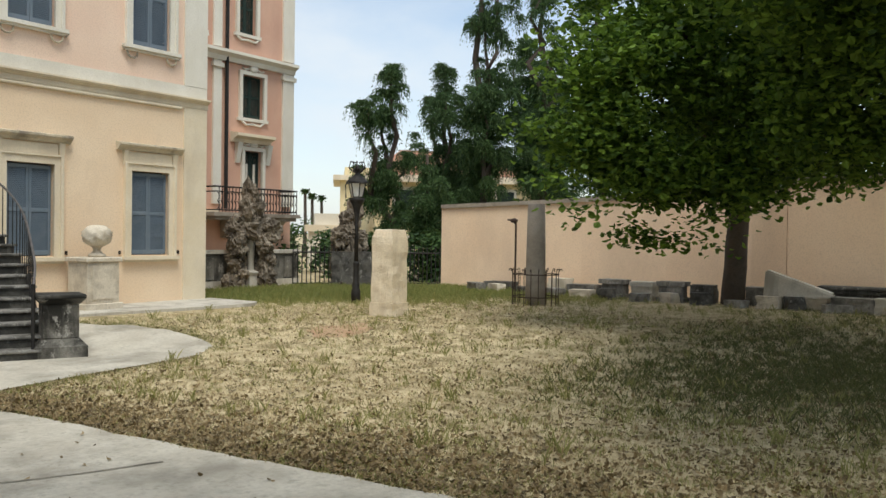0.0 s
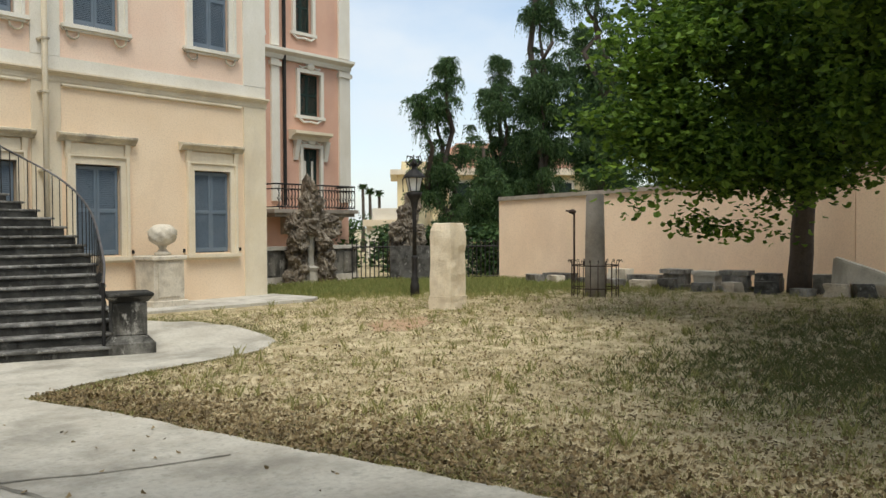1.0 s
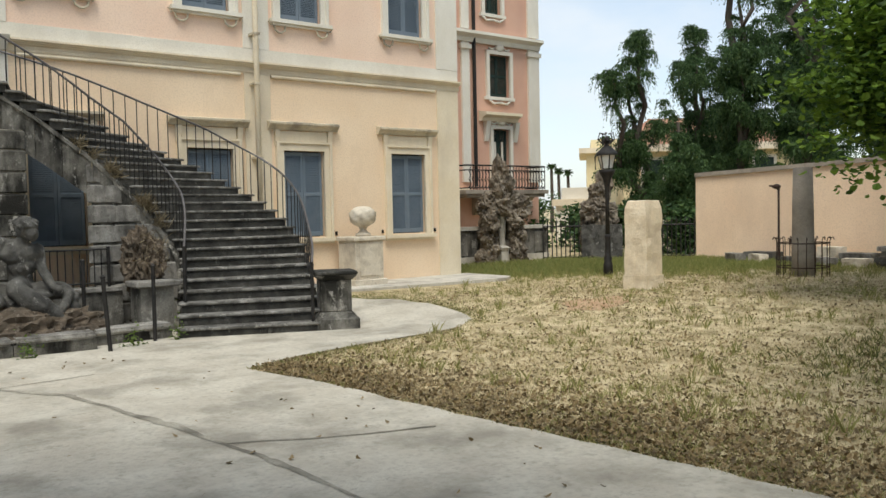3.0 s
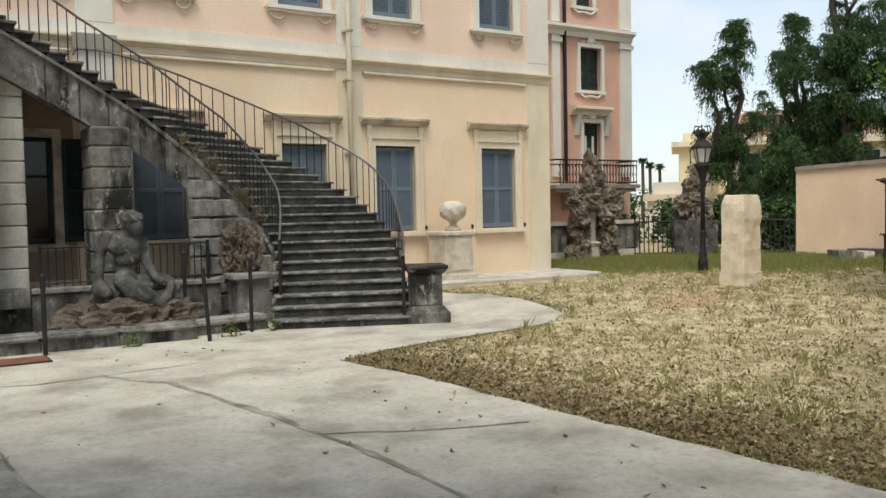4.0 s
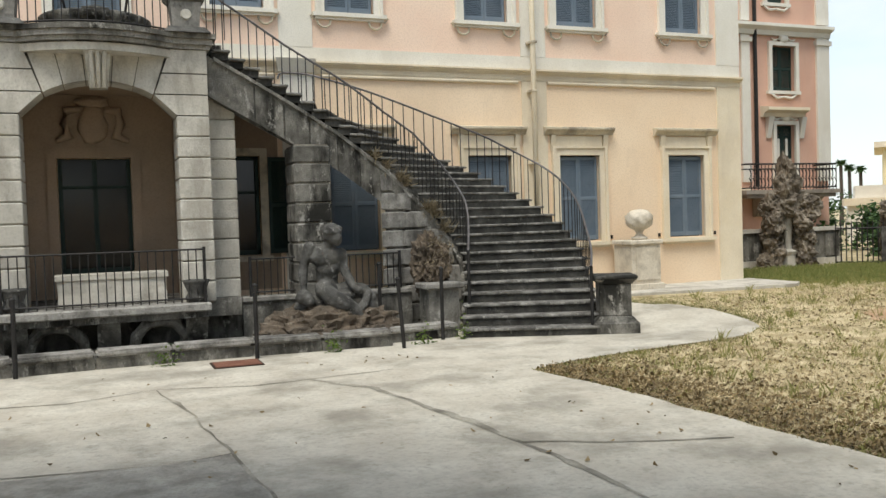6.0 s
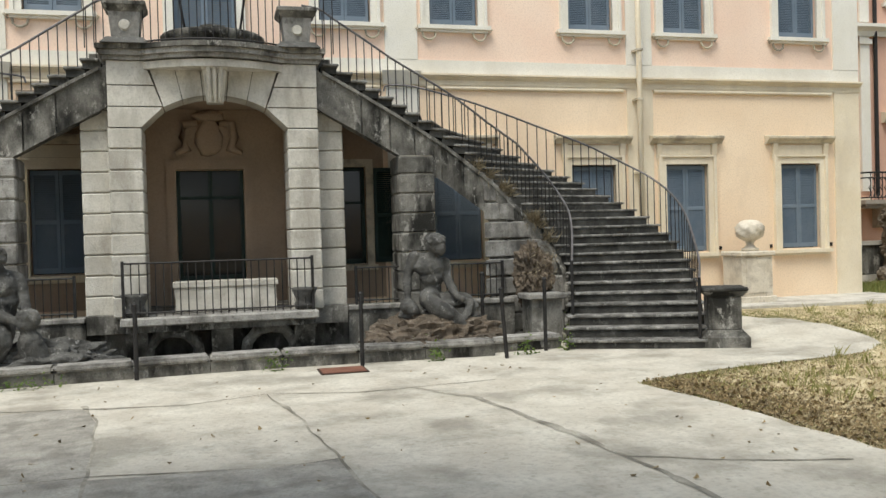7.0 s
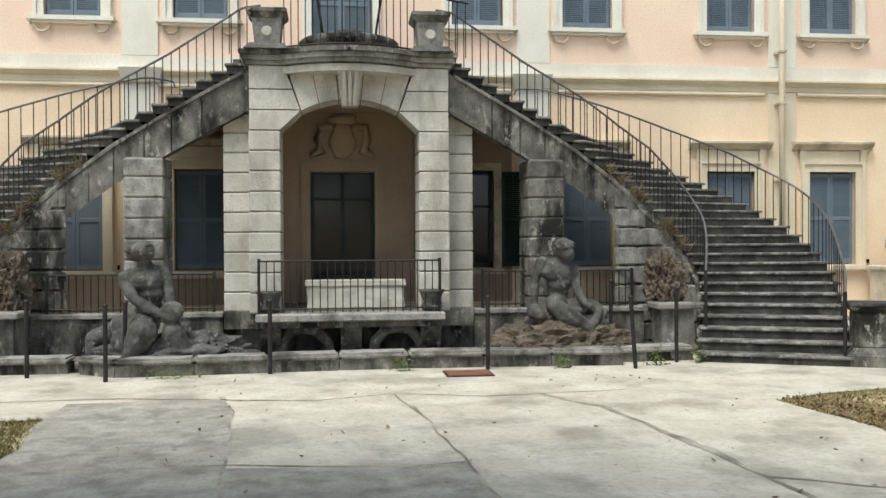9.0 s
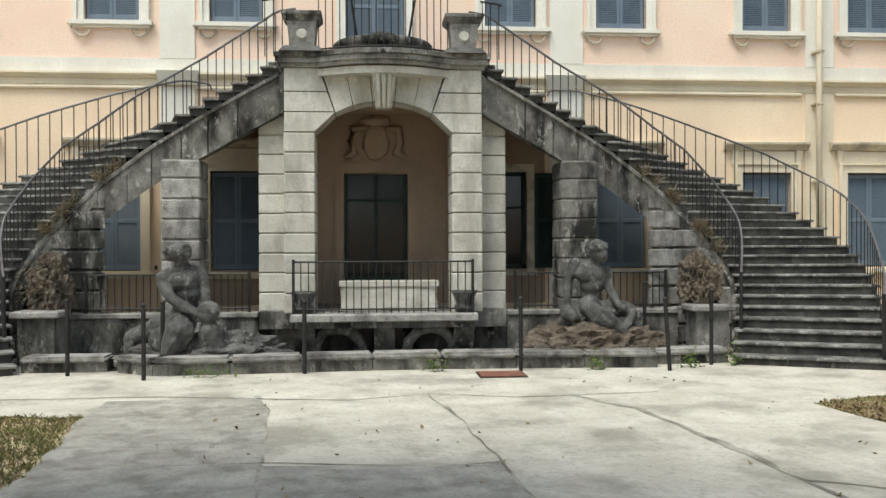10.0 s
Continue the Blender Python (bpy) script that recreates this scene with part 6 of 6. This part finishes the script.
def shrub(x, y, w, h, seed, label):
    g = random.Random(seed)
    t = thing("shrub", label, "shrub", (x, y, 0), group="shrubs beyond the fence")
    spots = []
    for _ in range(60):
        a, r, z = g.uniform(0, 6.28), g.random() ** 0.5, g.uniform(0.15, 1)
        m = Vector((math.cos(a) * r * w * (1.1 - 0.6 * z), math.sin(a) * r * w * 0.6, z * h))
        spots += [m + Vector((g.gauss(0, 0.2), g.gauss(0, 0.2), g.gauss(0, 0.18))) for _ in range(22)]
    leaves("foliage", spots, 0.2, NEEDLE, t, seed, 0.0)
    part("stem", tube(bmesh.new(), [(0, 0, -0.05), (0, 0, h * 0.6)], [0.06, 0.02], 6), BARK, t)


for i, (x, y, w, h) in enumerate([(19.5, 24.5, 1.0, 1.5), (21.3, 22.6, 1.0, 1.5), (24.5, 26.0, 1.5, 1.8), (27.0, 25.5, 1.6, 1.8), (20.0, 21.0, 0.9, 1.6), (33, 38, 3.0, 2.6), (26, 32.5, 1.6, 1.7), (36, 30, 3, 4), (21.5, 19.0, 1.0, 1.7), (32, 24, 2.4, 2.4), (34, 20, 3, 4.5), (32, 14, 3, 5.0), (30, 8, 3, 5.0), (29, 3, 3, 5.0)]):
    shrub(x, y, w, h, 60 + i, "dark green leafy shrub beyond the fence")


def palm(x, y, h, seed):
    g = random.Random(seed)
    t = thing("palm_tree", "small dark palm with a drooping frond crown far off", "palm", (x, y, 0), group="far palms")
    part("trunk", tube(bmesh.new(), [(0, 0, 0), (0.1, 0, h * 0.5), (0.05, 0, h)], [0.16, 0.11, 0.10], 8), BARK, t)
    verts, faces = [], []
    for i in range(60):
        a, up = g.uniform(0, 6.28), g.uniform(-0.6, 1.3)
        d = Vector((math.cos(a), math.sin(a), up)).normalized()
        p = Vector((0.05, 0, h))
        w = d.cross(Vector((0, 0, 1))).normalized() * 0.07
        k = len(verts)
        q = p + d * 0.2
        e = q + Vector((d.x, d.y, d.z - 0.4)).normalized() * 0.24
        verts += [p, q + w, e, q - w]
        faces.append((k, k + 1, k + 2, k + 3))
    from_lists("fronds", verts, faces, NEEDLE, t)


palm(39.95, 43.0, 4.75, 1)
palm(40.65, 43.0, 4.45, 2)
palm(41.6, 43.0, 4.35, 3)

# ---------------------------------------------------------------- far buildings


def far_house(name, label, at, turn, w, d, h, wallm, roofm, rows, eave=0.5, pitched=True):
    b = thing(name, label, "building", at, turn=turn)
    part("wall", B(0, w, 0, d, -0.5, h), wallm, b)
    part("eaves", B(-eave, w + eave, -eave, d + eave, h + 0.002, h + 0.35), STUCCO, b)
    if pitched:
        part("roof", prism(bmesh.new(), [(-eave, -eave, h + 0.352), (w + eave, -eave, h + 0.352), (w + eave, d + eave, h + 0.352), (-eave, d + eave, h + 0.352)],
             [(w * 0.2, d * 0.45, h + 2.0), (w * 0.8, d * 0.45, h + 2.0), (w * 0.8, d * 0.55, h + 2.0), (w * 0.2, d * 0.55, h + 2.0)]), roofm, b)
    else:
        part("parapet", B(0.3, w - 0.3, 0.3, d - 0.3, h + 0.352, h + 0.95), wallm, b)
    for x, z, ww, hh in rows:
        f = part("window_surround", B(x - 0.15, x + ww + 0.15, -0.06, 0.02, z - 0.15, z + hh + 0.15), WHITE, b)
        part("pane", B(x, x + ww, -0.09, -0.062, z, z + hh), DKSHUT, f)
    return b


far_house("yellow_house", "pale yellow house with a dentilled cornice far off", (41.7, 41.3, 0), -48, 7, 8, 5.6, YELL, COPE, [(1.2, 3.0, 0.8, 1.6), (4.2, 3.0, 0.8, 1.6)], 0.5, False)
far_house("cream_house", "cream house with terracotta roof behind the conifers", (31.0, 29.3, 0), -44, 9, 8, 4.6, YELL, ROOF, [(1.0, 2.5, 0.9, 1.7), (3.6, 2.5, 0.9, 1.7), (6.4, 2.5, 0.9, 1.7), (1.0, 0.3, 0.9, 1.4), (3.6, 0.3, 0.9, 1.4)])
far_house("white_hut", "small white flat-roofed building beyond the fence", (29.5, 32.5, 0), -45, 2.2, 3, 2.0, WHITE, COPE, [(0.6, 0.7, 0.6, 0.9)], 0.2, False)

# ---------------------------------------------------------------- grass, weeds and litter
inside = [(p[0], p[1]) for p in loop]


def on_path(x, y):
    hit = False
    j = len(inside) - 1
    for i in range(len(inside)):
        (xi, yi), (xj, yj) = inside[i], inside[j]
        if (yi > y) != (yj > y) and x < (xj - xi) * (y - yi) / (yj - yi) + xi:
            hit = not hit
        j = i
    return hit


def blades(name, spots, height, width, lean, material, label, category, seed):
    g = random.Random(seed)
    verts, faces = [], []
    for x, y, n, k in spots:
        z = rise(x, y)
        for _ in range(n):
            bx, by = x + g.gauss(0, 0.035), y + g.gauss(0, 0.035)
            h = height * k * g.uniform(0.4, 1.2)
            a = g.uniform(0, 6.28)
            t = Vector((math.cos(a), math.sin(a), 0)) * h * lean * g.uniform(0.2, 1.2)
            w = Vector((-math.sin(a), math.cos(a), 0)) * width
            v0 = Vector((bx, by, z))
            i = len(verts)
            verts += [v0 - w, v0 + w, v0 + t * 0.4 + Vector((0, 0, h * 0.6)) + w * 0.6, v0 + t + Vector((0, 0, h))]
            faces += [(i, i + 1, i + 2), (i, i + 2, i + 3)]
    tagged(from_lists(name, verts, faces, material), label, category, kind="stuff")


g = random.Random(21)
straw, green, weeds, deep, lush_back = [], [], [], [], []
tries = 0
while len(straw) < 19000 and tries < 200000:
    tries += 1
    r = g.random() ** 1.25
    x, y = 1.1 + 18 * r, g.uniform(1.5, 19.5)
    if on_path(x, y) or (y > 15.2 and x < 10.4):
        continue
    n = noise.noise(Vector((x * 0.45, y * 0.45, 3))) + 0.5 * noise.noise(Vector((x * 1.6, y * 1.6, 7)))
    back = max(0, min(1, (0.55 * x + 0.8 * y - 16.5) / 3))
    edge_near = 1 if x < 3.2 else 0
    clump = noise.noise(Vector((x * 3.3, y * 3.3, 31))) + 0.5 * noise.noise(Vector((x * 8, y * 8, 17)))
    lush = n * 0.7 + 1.05 * clump + back * 1.3 - 0.05 + 0.4 * max(0, min(1, (7.0 - y) / 3))
    # Darker blades near the big tree put its shade into the grass colour.
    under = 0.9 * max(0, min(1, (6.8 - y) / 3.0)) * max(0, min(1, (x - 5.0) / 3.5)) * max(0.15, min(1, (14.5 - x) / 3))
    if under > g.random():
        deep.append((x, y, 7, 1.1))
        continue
    if lush > g.uniform(-0.2, 0.8):
        (lush_back if back > g.uniform(0.3, 1.35) else green).append((x, y, 5, 0.8 + 1.2 * back))
    else:
        straw.append((x, y, 4 if clump > -0.25 else 2, 0.8))
    if g.random() < 0.010 and x > 2.6:
        weeds.append((x, y, 12, 1.0))
for i in range(4200):
    k = g.randrange(len(EDGE) - 1)
    u = g.random()
    x, y = EDGE[k][0] * (1 - u) + EDGE[k + 1][0] * u + abs(g.gauss(0, 0.16 if i % 2 else 0.5)), EDGE[k][1] * (1 - u) + EDGE[k + 1][1] * u + g.gauss(0.0, 0.08)
    if not on_path(x, y):
        (deep if i % 3 == 0 else green).append((x, y, 4, 0.4))
for i in range(3800):
    x, y = g.uniform(-11, -6.3), g.uniform(6.3, 10.9)
    if not on_path(x, y):
        (straw if g.random() < 0.2 else green if g.random() < 0.25 else deep).append((x, y, 6, 0.8))
blades("dry_grass", straw, 0.06, 0.0038, 0.9, STRAW, "short dry straw-coloured grass on the lawn", "grass", 1)
blades("green_grass", green, 0.07, 0.0038, 0.7, BLADE, "patchy short green grass on the lawn", "grass", 2)
blades("lush_grass", lush_back, 0.085, 0.0045, 0.6, LUSH, "fresh green grass strip at the far side of the lawn", "grass", 6)
blades("shade_grass", deep, 0.085, 0.0045, 0.9, DEEP, "dark green grass, toned darker under the big tree for its shade", "grass", 4)
blades("weeds", weeds, 0.17, 0.005, 0.55, BLADE, "scattered taller green weeds on the lawn", "weeds", 3)
spots = []
for i in range(6000):
    k = g.randrange(6)
    u = g.random()
    x, y = EDGE[k][0] * (1 - u) + EDGE[k + 1][0] * u + abs(g.gauss(0, 0.7)) * (1.6 - 0.09 * EDGE[k][1]), EDGE[k][1] * (1 - u) + EDGE[k + 1][1] * u + g.gauss(0, 0.2)
    if not on_path(x, y):
        spots.append((x, y, rise(x, y) + g.uniform(0.01, 0.05)))
for i in range(24000):
    x, y = 1.2 + 13 * g.random() ** 1.8, 1.5 + 12.5 * g.random() ** 1.5
    if not on_path(x, y):
        spots.append((x, y, rise(x, y) + 0.012))
for i in range(11000):
    x, y = g.uniform(-11, -6.3), g.uniform(6.3, 10.8)
    if not on_path(x, y):
        spots.append((x, y, rise(x, y) + 0.014))
for i in range(120):
    x, y = g.uniform(-6, 1.2), g.uniform(3.5, 13)
    spots.append((x, y, 0.032))
tagged(leaves("fallen_leaves", spots, 0.048, LITTER, None, 77, 0.0), "small dead brown leaves lying on lawn and path", "leaves", kind="stuff")
bm = bmesh.new()
rim = []
for i in range(40):
    a = 2 * math.pi * i / 40
    rr = 0.55 * (1 + 0.45 * noise.noise(Vector((math.cos(a) * 1.5, math.sin(a) * 1.5, 2))))
    x, y = 8.0 + 1.25 * rr * math.cos(a), 11.0 + 0.8 * rr * math.sin(a)
    rim.append(bm.verts.new((x, y, rise(x, y) + 0.008)))
mid = bm.verts.new((8.0, 11.0, rise(8.0, 11.0) + 0.02))
for i in range(40):
    bm.faces.new((rim[i], rim[(i + 1) % 40], mid))
tagged(part("bare_earth", bm, EARTH), "patch of bare reddish earth on the lawn", "soil", kind="structure")
for x, y, w, h, m_seed in ((0.75, 13.35, 0.16, 0.2, 1), (-0.65, 13.3, 0.12, 0.22, 2), (-3.0, 13.35, 0.2, 0.2, 3), (1.45, 13.5, 0.12, 0.3, 4), (-6.2, 13.15, 0.4, 0.1, 5)):
    gg = random.Random(m_seed)
    wd = thing("weed_tuft", "small green weed growing at the kerb foot", "weed", (x, y, 0.02), group="kerb weeds")
    leaves("foliage", [Vector((gg.gauss(0, w * 0.5), gg.gauss(0, 0.05), abs(gg.gauss(0.08, h * 0.5)))) for _ in range(70)], 0.05, FRESH, wd, m_seed)
